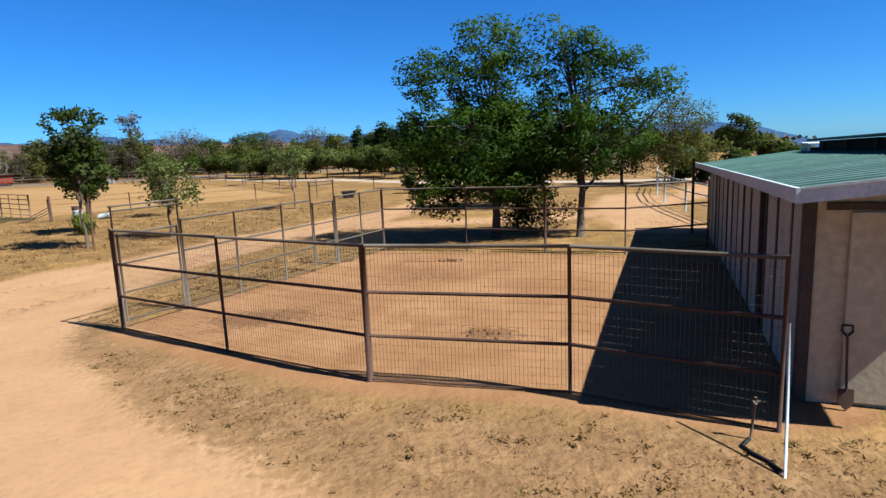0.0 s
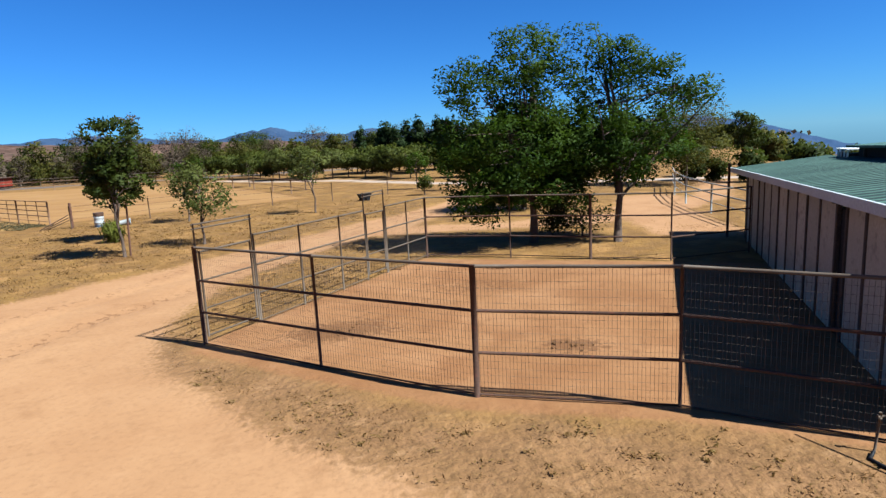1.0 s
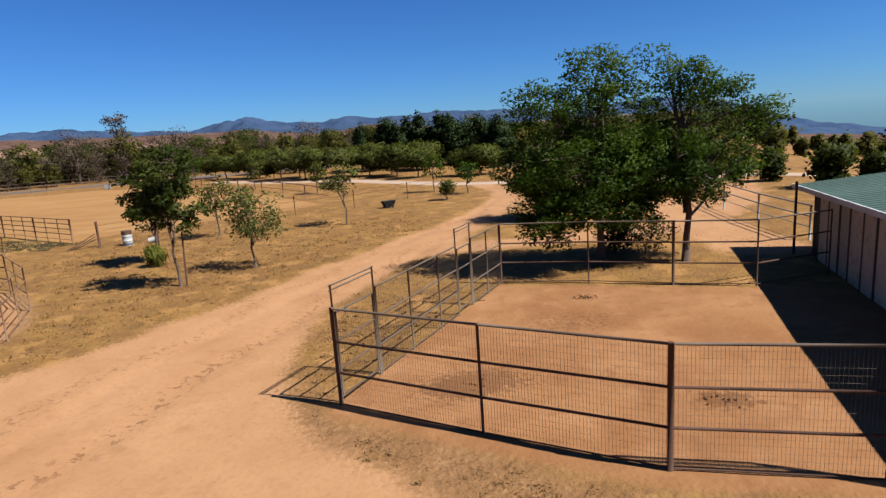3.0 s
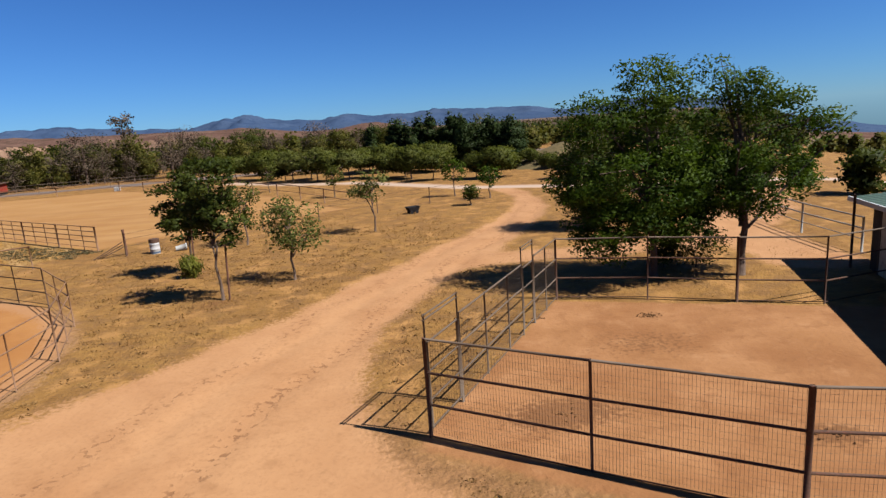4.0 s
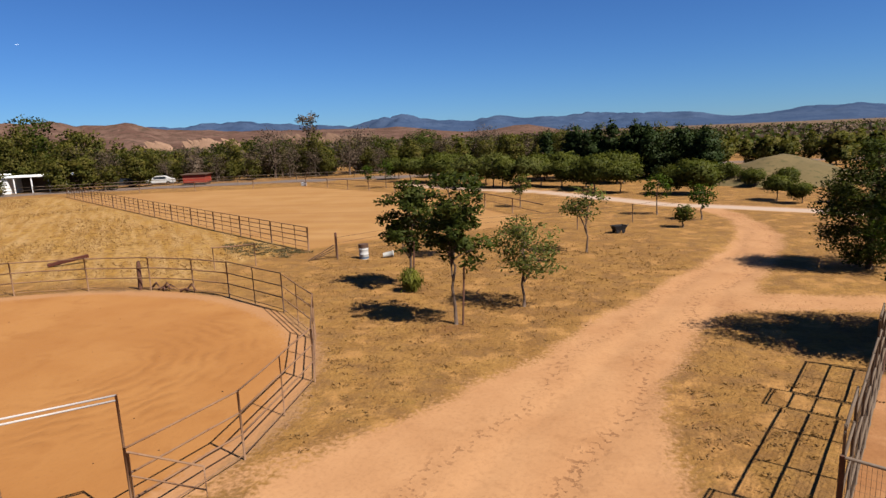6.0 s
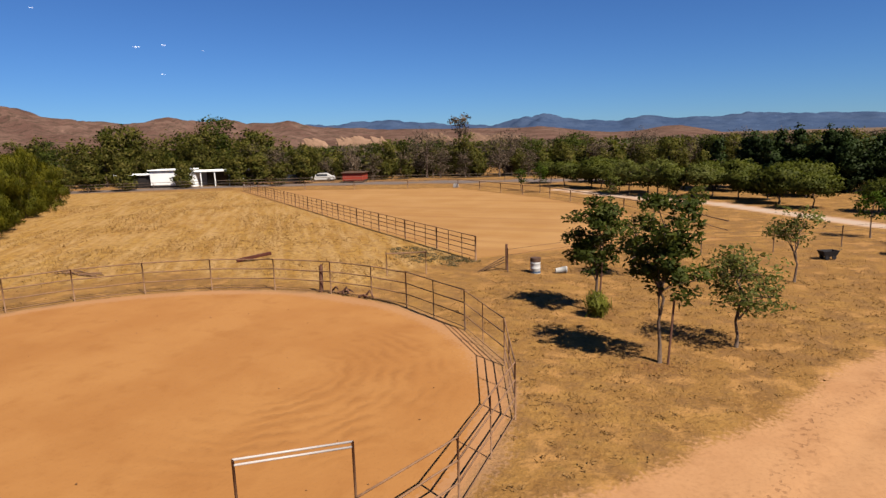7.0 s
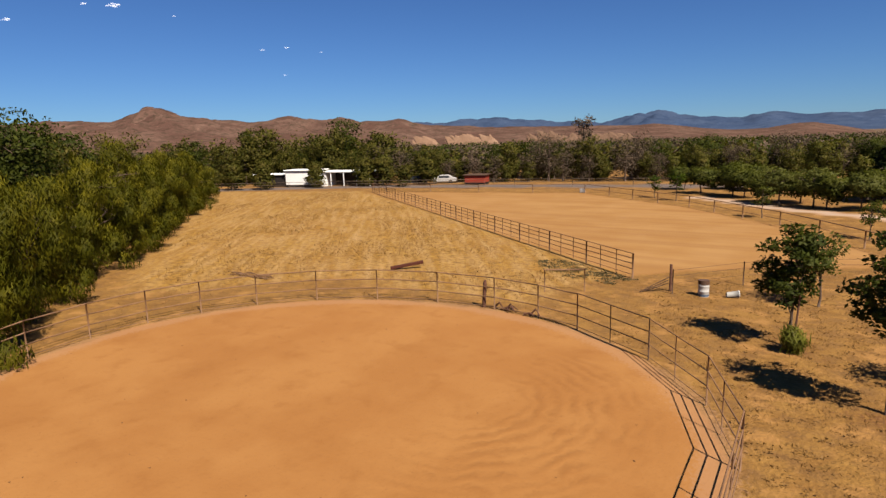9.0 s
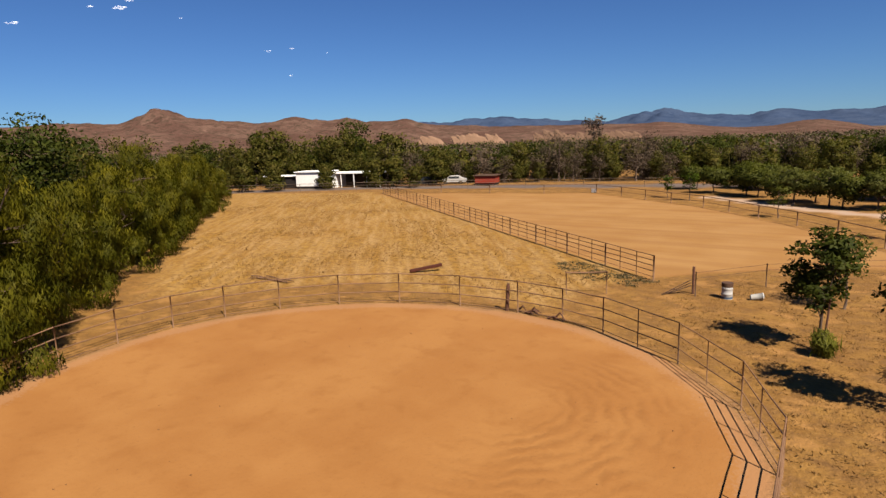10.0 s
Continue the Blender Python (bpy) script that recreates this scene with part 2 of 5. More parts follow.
def clump_points(blobs, per, rng, spread=0.3, inner=0.45, tall=0.62):
    """Leaf places in clumps scattered through ellipsoids (x, y, z, rx, ry, rz, clumps), and which way each clump faces."""
    out, face = [], []
    for x, y, z, rx, ry, rz, n in blobs:
        d = rng.normal(size=(n, 3))
        d /= np.linalg.norm(d, axis=1)[:, None]
        r = rng.uniform(inner ** 3, 1.12, (n, 1)) ** (1 / 3) * rng.uniform(0.86, 1.1, (n, 1))
        c = np.array([x, y, z]) + d * r * np.array([rx, ry, rz])
        k = rng.uniform(0.35, 1.6, n)
        for q, w, o in zip(c, k, d):
            m = max(3, int(per * w))
            e = rng.normal(size=(m, 3))
            e /= np.linalg.norm(e, axis=1)[:, None]
            out.append(q + e * rng.uniform(0, 1, (m, 1)) ** 0.45 * spread * 1.9 * w ** 0.6 * np.array([1, 1, tall]))
            f = e * 0.75 + o * 0.6 + np.array([0, 0, 0.2])
            face.append(f / np.linalg.norm(f, axis=1)[:, None])
    p, f = np.concatenate(out), np.concatenate(face)
    k = p[:, 2] > 0.12
    return p[k], f[k]


def limbs(h, r, blobs, rng, fork=0.3, lean=(0, 0), sides=8, n=14):
    """A tapered, slightly crooked trunk with limbs that reach into the crown."""
    g = Geo()
    k = 7
    trunk = [Vector((lean[0] * (i / k) + rng.normal() * 0.02 * i, lean[1] * (i / k) + rng.normal() * 0.02 * i, h * 0.86 * i / k - 0.05)) for i in range(k + 1)]
    g.tube(trunk, [r * (1.25 if i == 0 else 1 - 0.8 * i / k) for i in range(k + 1)], sides)
    for i in range(n):
        x, y, z, rx, ry, rz, _ = blobs[i % len(blobs)]
        t = rng.uniform(fork, 0.8)
        s = trunk[0].lerp(trunk[-1], t)
        e = Vector((x + rng.normal() * rx * 0.45, y + rng.normal() * ry * 0.45, max(s.z + 0.2, z + rng.normal() * rz * 0.5)))
        mid = s.lerp(e, 0.5) + Vector((rng.normal() * 0.08, rng.normal() * 0.08, 0.1))
        w = r * (1 - 0.75 * t) * 0.55
        g.tube([s, mid, e], [w, w * 0.65, w * 0.2], 5)
        for _ in range(2):
            q = mid.lerp(e, rng.uniform(0, 0.8))
            g.tube([q, q + Vector((rng.normal() * rx * 0.3, rng.normal() * ry * 0.3, rng.uniform(0, 0.35) * rz))], [w * 0.45, w * 0.1], 4)
    return g


def tree(label, x, y, h, blobs, mat, seed, per=26, size=0.11, spread=0.28, trunk=0.09, fork=0.3, lean=(0, 0), name="tree", category="tree", group="", droop=0.0, inner=0.45, ratio=0.45, n=14, tall=0.62, follow=0.6):
    rng = np.random.default_rng(seed)
    t = thing(name, label, category, group, pose(x, y, float(land(x, y))))
    part("trunk", limbs(h, trunk, blobs, rng, fork, lean, n=n), M_BARK, t, "", True)
    pts, face = clump_points(blobs, per, rng, spread, inner, tall)
    part("crown", leaf_mesh("crown", pts, size, mat, rng, ratio, droop, face, follow), None, t)
    return t


# ---- ground ----
ROAD = [(-22, -15), (-19.2, 1), (-16.6, 7.5), (-14.2, 12.4), (-12.9, 14.4), (-11.4, 16.4), (-10.0, 18.6), (-8.8, 21.5), (-6.8, 24.6), (-4.3, 29.0), (-2.2, 33.0), (-0.3, 38.0), (0.3, 42.0), (0.1, 45.0), (-0.7, 48.0), (1.0, 48.2),
        (1.6, 45.0), (1.75, 41.7), (1.6, 37.4), (0.6, 33.5), (-0.9, 30.0), (-2.3, 26.8), (-3.0, 24.8), (-5.0, 22.0), (-6.4, 19.0), (-7.2, 16.4), (-7.45, 13.5), (-7.25, 11.0), (-6.5, 9.5), (-5.4, 8.4), (-4.1, 7.3), (-3.2, 6.5), (-2.2, 5.8), (-1.3, 5.1), (1, 2.9), (3, 0), (6, -15)]
ARENA = [(-23.46, 33.11), (-72.74, 67.85), (-43.02, 75.26), (-27.92, 64.59), (-18.83, 54.46), (-11.37, 42.64), (-15.00, 39.25), (-19.42, 37.15)]
PADDOCK = [(-6.24, 10.24), (-6.1, 10.7), (-2.25, 17.9), (4.9, 15.3), (9.0, 14.5), (4.2, 6.2), (2.9, 6.0), (1.1, 6.85), (-1.47, 7.4), (-3.88, 8.77)]
FIELD = [(-74.22, 68.32), (-24.36, 34.15), (-25.91, 25.69), (-37.30, 25.26), (-44.04, 17.39), (-50.04, 21.39), (-72.23, 39.59), (-104.30, 57.60)]
LANE = [(-29.71, 75.20), (-19.65, 66.22), (-12.30, 62.38), (-2.38, 50.76), (4.12, 47.21), (9.11, 44.35), (22.06, 40.22), (60.03, 19.74)]
SPUR = [(-5.0, 23.7), (-0.6, 24.1), (4.0, 24.2), (7.6, 26.0), (12.04, 30.76), (16.07, 39.01)]
SIDE = [(9.2, 31.5), (7.6, 27), (6.9, 22.5), (6.9, 20.5)]
STREET = [(-159.99, 20.01), (-104.30, 60.11), (-79.67, 75.64), (-54.29, 84.06), (-29.91, 90.26), (10.21, 99.45), (80.09, 107.66)]
PEN = (-26.78, 13.75, 11.5, 10.5)


def poly_dist(px, py, poly):
    """Distance to a polygon's edge, positive inside."""
    n = len(poly)
    best, inside = np.full(px.shape, 1e9), np.zeros(px.shape, bool)
    for i in range(n):
        (ax, ay), (bx, by) = poly[i], poly[(i + 1) % n]
        dx, dy = bx - ax, by - ay
        t = np.clip(((px - ax) * dx + (py - ay) * dy) / (dx * dx + dy * dy), 0, 1)
        best = np.minimum(best, np.hypot(px - ax - t * dx, py - ay - t * dy))
        if ay != by:
            inside ^= ((ay > py) != (by > py)) & (px < dx * (py - ay) / dy + ax)
    return np.where(inside, best, -best)


def line_dist(px, py, line):
    best = np.full(px.shape, 1e9)
    for (ax, ay), (bx, by) in zip(line, line[1:]):
        dx, dy = bx - ax, by - ay
        t = np.clip(((px - ax) * dx + (py - ay) * dy) / (dx * dx + dy * dy), 0, 1)
        best = np.minimum(best, np.hypot(px - ax - t * dx, py - ay - t * dy))
    return best


def axis(lo, a, b, hi, step, grow):
    out = list(np.arange(a, b, step))
    s = step
    while out[-1] < hi:
        s *= grow
        out.append(out[-1] + s)
    s = step
    while out[0] > lo:
        s *= grow
        out.insert(0, out[0] - s)
    return np.array(out)


def soft(d, w):
    return np.clip(0.5 + d / w, 0, 1)


def wobble(x, y):
    """A smooth uneven field, about -1 to 1."""
    return 0.4 * np.sin(x * 0.9 + 1.3 * np.sin(y * 0.7)) + 0.3 * np.sin(y * 1.7 + 2 * np.sin(x * 0.6)) + 0.2 * np.sin(x * 3.1 + y * 2.3) + 0.15 * np.sin(5.3 * x - 4.1 * y)


gx = axis(-3200, -44, 14, 3200, 0.24, 1.07)
gy = axis(-1500, -3, 46, 4200, 0.24, 1.07)
GX, GY = np.meshgrid(gx, gy)
WB = wobble(GX, GY)
m_road = np.maximum.reduce([soft(poly_dist(GX, GY, ROAD) + 0.22 * WB, 0.9), soft(1.0 - line_dist(GX, GY, SPUR) + 0.3 * WB, 1.2), soft(1.5 - line_dist(GX, GY, SIDE) + 0.3 * WB, 1.2),
                            soft(1.1 - line_dist(GX, GY, LANE), 0.8), 0.55 * soft(0.5 - line_dist(GX, GY, [(-18, 9), (-15.3, 11.6), (-13.9, 12.9), (-12.6, 14.1), (-11.0, 16.4)]) + 0.25 * WB, 0.7)])
pen_r = np.hypot(GX - PEN[0], (GY - PEN[1]) * PEN[2] / PEN[3])
m_arena = soft(poly_dist(GX, GY, ARENA) + 0.2 * WB, 1.0)
m_sand = np.maximum(soft(PEN[2] - 0.25 - pen_r + 0.18 * WB, 0.5), m_arena)
m_lane = soft(0.9 - line_dist(GX, GY, LANE), 0.6)
m_stain = sum(k * np.exp(-(((GX - x) / w) ** 2 + ((GY - y) / (w * 0.62)) ** 2) * (1 + 0.5 * WB)) for x, y, w, k in ((-3.7, 11.05, 0.85, 1.25), (0.45, 9.65, 0.55, 1.15), (-1.05, 14.0, 1.3, 0.5), (-0.2, 15.95, 0.3, 0.9), (-12.9, 20.4, 1.2, 0.6), (-15.5, 24.8, 1.1, 0.5), (-10.9, 22.6, 0.9, 0.4)))
m_pad = soft(poly_dist(GX, GY, PADDOCK) + 0.05 * WB, 0.35)
m_rim = np.exp(-((pen_r - PEN[2] + 0.45 + 0.15 * WB) / 0.5) ** 2)
FRONT_LAWN = [(-8.2, 12.6), (-6.2, 10.7), (-3.9, 8.9), (-1.4, 7.5), (1.1, 6.9), (4, 5.6), (12, 3), (12, -6), (-2, -6), (-3, 3.5), (-7.5, 9)]
m_front = soft(poly_dist(GX, GY, FRONT_LAWN) + 0.35 * WB, 1.2)
m_field = soft(poly_dist(GX, GY, FIELD) + 0.6 * WB, 3.0)
m_street = soft(2.6 - line_dist(GX, GY, STREET), 0.6)
near = np.exp(-np.hypot(GX + 10, GY - 20) / 60)
GZ = near * (0.02 * WB * (1 - np.maximum(m_sand, m_street)) + 0.015 * np.sin(GX * 0.5) * np.sin(GY * 0.43))
for off in (-0.75, 0.75):
    rut = np.abs(line_dist(GX, GY, [(-12, 5), (-10, 13), (-7.7, 18), (-4.5, 26), (-1.2, 32), (0.7, 38), (0.9, 44)]) - abs(off))
    GZ -= 0.018 * np.exp(-(rut / 0.22) ** 2)
GZ -= 0.02 * m_road * (1 - m_street)
GZ += land(GX, GY)
TRACKS = ([(-12.98, 3.99), (-10.17, 9.97), (-8.34, 15.05), (-6.74, 20.07), (-4.6, 24.8), (-2.0, 29.2), (-0.2, 33.0), (1.1, 37.2), (1.35, 41.7), (0.9, 45.5)],
          [(-15.96, 3.97), (-12.97, 9.49), (-10.92, 14.10), (-9.37, 18.14), (-7.40, 22.14), (-5.3, 26.2), (-3.3, 29.8), (-1.3, 33.2), (0.3, 37.8), (0.6, 42.0), (0.2, 45.5)], [(-6.44, 11.94), (-7.09, 16.01), (-5.36, 20.93), (-3.6, 24.6), (-0.9, 24.1)])
m_tread = np.maximum.reduce([k * np.exp(-(line_dist(GX + 0.2 * np.sin(GY * 1.1), GY, t) / 0.28) ** 2) for t, k in zip(TRACKS, (1.0, 0.8, 0.6))])
m_far = np.clip((np.hypot(GX + 10, GY - 20) - 118) / 30, 0, 1)
nx, ny = len(gx), len(gy)
idx = np.arange(nx * ny).reshape(ny, nx)
quads = np.stack([idx[:-1, :-1], idx[:-1, 1:], idx[1:, 1:], idx[1:, :-1]], -1).reshape(-1, 4)
gm = bpy.data.meshes.new("ground")
gm.from_pydata(np.stack([GX, GY, GZ], -1).reshape(-1, 3).tolist(), [], quads.tolist())
gm.polygons.foreach_set("use_smooth", [True] * len(gm.polygons))
for attr, data in (("cover", (m_road, m_sand, m_pad, m_front)), ("cover_b", (m_field, m_street, m_arena, m_far)), ("cover_c", (m_lane, np.clip(m_stain, 0, 1), m_rim, m_tread))):
    layer = gm.attributes.new(attr, "FLOAT_COLOR", "POINT")
    layer.data.foreach_set("color", np.stack(data, -1).astype(np.float32).ravel())


def ground_material():
    m, nt, b = nodes_of("earth", 0.95)
    b.inputs["Specular IOR Level"].default_value = 0.15

    def cover(name):
        a = nt.nodes.new("ShaderNodeAttribute")
        a.attribute_name = name
        s = nt.nodes.new("ShaderNodeSeparateColor")
        nt.links.new(a.outputs["Color"], s.inputs[0])
        return [*s.outputs, a.outputs["Alpha"]]

    one, two, three = cover("cover"), cover("cover_b"), cover("cover_c")
    fine = noise_fac(nt, 9.0, 6.0, 0.3, 0.7)
    mid = noise_fac(nt, 1.1, 5.0, 0.38, 0.62)
    broad = noise_fac(nt, 0.16, 3.0, 0.38, 0.62)
    grit = noise_fac(nt, 45.0, 3.0, 0.25, 0.75)

    def edged(mask, much=0.5):
        """Breaks a soft edge up with grain."""
        t = math_node(nt, "ADD", mask, math_node(nt, "MULTIPLY", math_node(nt, "SUBTRACT", fine, 0.5), much))
        r = nt.nodes.new("ShaderNodeMapRange")
        r.interpolation_type = "SMOOTHSTEP"
        r.inputs["From Min"].default_value, r.inputs["From Max"].default_value = 0.25, 0.75
        nt.links.new(t, r.inputs["Value"])
        return math_node(nt, "MULTIPLY", r.outputs["Result"], math_node(nt, "GREATER_THAN", mask, 0.01))

    grass = mix(nt, mid, (0.207, 0.100, 0.023), (0.285, 0.147, 0.034))
    grass = mix(nt, math_node(nt, "MULTIPLY", broad, 0.5), grass, (0.175, 0.080, 0.018))
    grass = mix(nt, math_node(nt, "MULTIPLY", noise_fac(nt, 2.6, 8.0, 0.52, 0.66, rough=0.7), 0.6), grass, (0.097, 0.041, 0.009))
    grass = mix(nt, math_node(nt, "MULTIPLY", noise_fac(nt, 1.9, 6.0, 0.58, 0.68, rough=0.65), 0.35), grass, (0.124, 0.077, 0.013))
    grass = mix(nt, math_node(nt, "MULTIPLY", noise_fac(nt, 7.3, 6.0, 0.56, 0.64, rough=0.7), 0.7), grass, (0.324, 0.171, 0.050))
    grass = mix(nt, math_node(nt, "MULTIPLY", noise_fac(nt, 1.0, 8.0, 0.47, 0.6, rough=0.68), 0.6), grass, (0.160, 0.080, 0.027))
    grass = mix(nt, noise_fac(nt, 0.8, 7.0, 0.54, 0.62, rough=0.62), grass, (0.317, 0.158, 0.045))
    grass = mix(nt, 1.0, grass, (0.96, 0.99, 1.0), "MULTIPLY")
    bare = mix(nt, noise_fac(nt, 0.9, 6.0, 0.4, 0.6, rough=0.65), (0.25, 0.126, 0.05), (0.185, 0.092, 0.035))
    bare = mix(nt, math_node(nt, "MULTIPLY", noise_fac(nt, 4.5, 8.0, 0.5, 0.6, rough=0.75), 0.75), bare, (0.12, 0.06, 0.022))
    bare = mix(nt, math_node(nt, "MULTIPLY", noise_fac(nt, 2.4, 7.0, 0.56, 0.66, rough=0.7), 0.6), bare, (0.36, 0.195, 0.085))
    bare = mix(nt, math_node(nt, "MULTIPLY", noise_fac(nt, 14.0, 6.0, 0.52, 0.64, rough=0.75), 0.5), bare, (0.29, 0.158, 0.056))
    grass = mix(nt, math_node(nt, "MULTIPLY", one[3], 0.85), grass, bare)
    straw = mix(nt, mid, (0.290, 0.152, 0.027), (0.347, 0.194, 0.038))
    straw = mix(nt, math_node(nt, "MULTIPLY", noise_fac(nt, 1.3, 8.0, 0.48, 0.6, rough=0.72), 0.85), straw, (0.165, 0.085, 0.016))
    straw = mix(nt, math_node(nt, "MULTIPLY", broad, 0.3), straw, (0.264, 0.121, 0.022))
    mown = nt.nodes.new("ShaderNodeTexCoord")
    comb = nt.nodes.new("ShaderNodeMapping")
    comb.vector_type = "TEXTURE"
    comb.inputs["Rotation"].default_value[2] = radians(40)
    comb.inputs["Scale"].default_value = (0.6, 6.0, 1)
    nt.links.new(mown.outputs["Object"], comb.inputs["Vector"])
    streak = nt.nodes.new("ShaderNodeTexNoise")
    streak.inputs["Scale"].default_value, streak.inputs["Detail"].default_value, streak.inputs["Roughness"].default_value = 1.0, 7.0, 0.65
    nt.links.new(comb.outputs[0], streak.inputs["Vector"])
    straw = mix(nt, math_node(nt, "MULTIPLY", math_node(nt, "SUBTRACT", streak.outputs["Fac"], 0.42, True), 3.6, True), straw, (0.40, 0.25, 0.095))
    straw = mix(nt, math_node(nt, "MULTIPLY", noise_fac(nt, 3.2, 7.0, 0.49, 0.6, rough=0.74), 0.75), straw, (0.145, 0.078, 0.022))
    dirt = mix(nt, noise_fac(nt, 0.6, 4.0, 0.38, 0.62), (0.335, 0.172, 0.072), (0.37, 0.197, 0.085))
    dirt = mix(nt, math_node(nt, "MULTIPLY", noise_fac(nt, 0.35, 4.0, 0.52, 0.68), 0.45), dirt, (0.279, 0.131, 0.050))
    dirt = mix(nt, math_node(nt, "MULTIPLY", noise_fac(nt, 4.0, 7.0, 0.63, 0.7, rough=0.65), 0.35), dirt, (0.196, 0.097, 0.038))
    dirt = mix(nt, math_node(nt, "MULTIPLY", noise_fac(nt, 1.4, 8.0, 0.55, 0.68, rough=0.68), 0.4), dirt, (0.238, 0.115, 0.045))
    dirt = mix(nt, math_node(nt, "MULTIPLY", noise_fac(nt, 11.0, 6.0, 0.5, 0.66, rough=0.7), 0.4), dirt, (0.245, 0.12, 0.05))
    dirt = mix(nt, math_node(nt, "MULTIPLY", noise_fac(nt, 2.3, 7.0, 0.56, 0.66, rough=0.68), 0.35), dirt, (0.39, 0.212, 0.094))
    sand = mix(nt, noise_fac(nt, 0.3, 3.0, 0.4, 0.62), (0.283, 0.119, 0.032), (0.315, 0.141, 0.041))
    sand = mix(nt, math_node(nt, "MULTIPLY", noise_fac(nt, 1.1, 6.0, 0.56, 0.7), 0.3), sand, (0.226, 0.086, 0.020))
    sand = mix(nt, math_node(nt, "MULTIPLY", noise_fac(nt, 3.5, 7.0, 0.66, 0.71, rough=0.7), 0.5), sand, (0.149, 0.066, 0.021))
    pad = mix(nt, noise_fac(nt, 0.6, 4.0, 0.4, 0.64), (0.24, 0.115, 0.044), (0.285, 0.143, 0.06))
    pad = mix(nt, math_node(nt, "MULTIPLY", noise_fac(nt, 0.45, 6.0, 0.45, 0.6, rough=0.62), 0.7), pad, (0.195, 0.085, 0.03))
    pad = mix(nt, math_node(nt, "MULTIPLY", noise_fac(nt, 2.2, 7.0, 0.53, 0.66, rough=0.65), 0.55), pad, (0.175, 0.078, 0.028))
    pad = mix(nt, math_node(nt, "MULTIPLY", noise_fac(nt, 1.2, 7.0, 0.58, 0.68, rough=0.65), 0.5), pad, (0.31, 0.165, 0.075))
    pad = mix(nt, 1.0, pad, (1.03, 0.995, 0.93), "MULTIPLY")
    # rings that hooves have dug into the pen's sand
    tc = nt.nodes.new("ShaderNodeTexCoord")
    dist = nt.nodes.new("ShaderNodeVectorMath")
    dist.operation = "DISTANCE"
    nt.links.new(tc.outputs["Object"], dist.inputs[0])
    dist.inputs[1].default_value = (-22.6, 15.9, 0)
    wob = math_node(nt, "ADD", dist.outputs["Value"], math_node(nt, "MULTIPLY", noise_fac(nt, 0.8, 4.0, 0.0, 1.0), 1.2))
    rings = math_node(nt, "MULTIPLY", math_node(nt, "ADD", math_node(nt, "SINE", math_node(nt, "MULTIPLY", wob, 14.0)), 1.0), 0.5)
    zone = nt.nodes.new("ShaderNodeMapRange")
    zone.inputs["From Min"].default_value, zone.inputs["From Max"].default_value = 5.6, 4.3
    nt.links.new(dist.outputs["Value"], zone.inputs["Value"])
    inner = nt.nodes.new("ShaderNodeMapRange")
    inner.inputs["From Min"].default_value, inner.inputs["From Max"].default_value = 1.0, 2.0
    nt.links.new(dist.outputs["Value"], inner.inputs["Value"])
    where = nt.nodes.new("ShaderNodeSeparateXYZ")
    nt.links.new(tc.outputs["Object"], where.inputs[0])
    outer = nt.nodes.new("ShaderNodeMapRange")
    outer.inputs["From Min"].default_value, outer.inputs["From Max"].default_value = -22.8, -21.2
    nt.links.new(where.outputs[0], outer.inputs["Value"])
    rings = math_node(nt, "MULTIPLY", rings, math_node(nt, "MULTIPLY", inner.outputs["Result"], outer.outputs["Result"]))
    rings = math_node(nt, "MULTIPLY", math_node(nt, "MULTIPLY", rings, zone.outputs["Result"]), math_node(nt, "MULTIPLY", one[1], noise_fac(nt, 0.8, 5.0, 0.36, 0.58, rough=0.6)))
    sand = mix(nt, math_node(nt, "MULTIPLY", rings, 0.46), sand, (0.205, 0.08, 0.02))
    sand = mix(nt, math_node(nt, "MULTIPLY", noise_fac(nt, 0.55, 6.0, 0.5, 0.66, rough=0.6), 0.3), sand, (0.235, 0.092, 0.022))
    sand = mix(nt, math_node(nt, "MULTIPLY", noise_fac(nt, 7.5, 6.0, 0.55, 0.68, rough=0.7), 0.3), sand, (0.215, 0.088, 0.024))
    sand = mix(nt, math_node(nt, "MULTIPLY", two[2], 0.9), sand, mix(nt, noise_fac(nt, 0.25, 5.0, 0.4, 0.62), (0.29, 0.147, 0.046), (0.325, 0.175, 0.062)))
    sand = mix(nt, 1.0, sand, (0.99, 1.02, 0.98), "MULTIPLY")
    # harrow lines across the arena
    turn = nt.nodes.new("ShaderNodeMapping")
    turn.inputs["Rotation"].default_value[2] = radians(-35)
    turn.inputs["Scale"].default_value = (0.05, 0.75, 1)
    nt.links.new(tc.outputs["Object"], turn.inputs["Vector"])
    lines = nt.nodes.new("ShaderNodeTexNoise")
    lines.inputs["Scale"].default_value, lines.inputs["Detail"].default_value = 1.0, 6.0
    nt.links.new(turn.outputs[0], lines.inputs["Vector"])
    sand = mix(nt, math_node(nt, "MULTIPLY", math_node(nt, "MULTIPLY", math_node(nt, "SUBTRACT", lines.outputs["Fac"], 0.42, True), 3.2, True), math_node(nt, "MULTIPLY", two[2], 0.5)), sand, (0.20, 0.088, 0.026))
    c = mix(nt, edged(two[0]), grass, straw)
    c = mix(nt, edged(one[2], 0.25), c, pad)
    c = mix(nt, edged(one[1], 0.35), c, sand)
    c = mix(nt, math_node(nt, "MULTIPLY", edged(three[2], 0.8), 0.45), c, (0.33, 0.185, 0.095))
    c = mix(nt, edged(one[0], 0.6), c, dirt)
    prints = math_node(nt, "MULTIPLY", noise_fac(nt, 6.5, 3.0, 0.56, 0.62, rough=0.5), three[3])
    c = mix(nt, math_node(nt, "MULTIPLY", three[3], 0.12), c, (0.27, 0.125, 0.05))
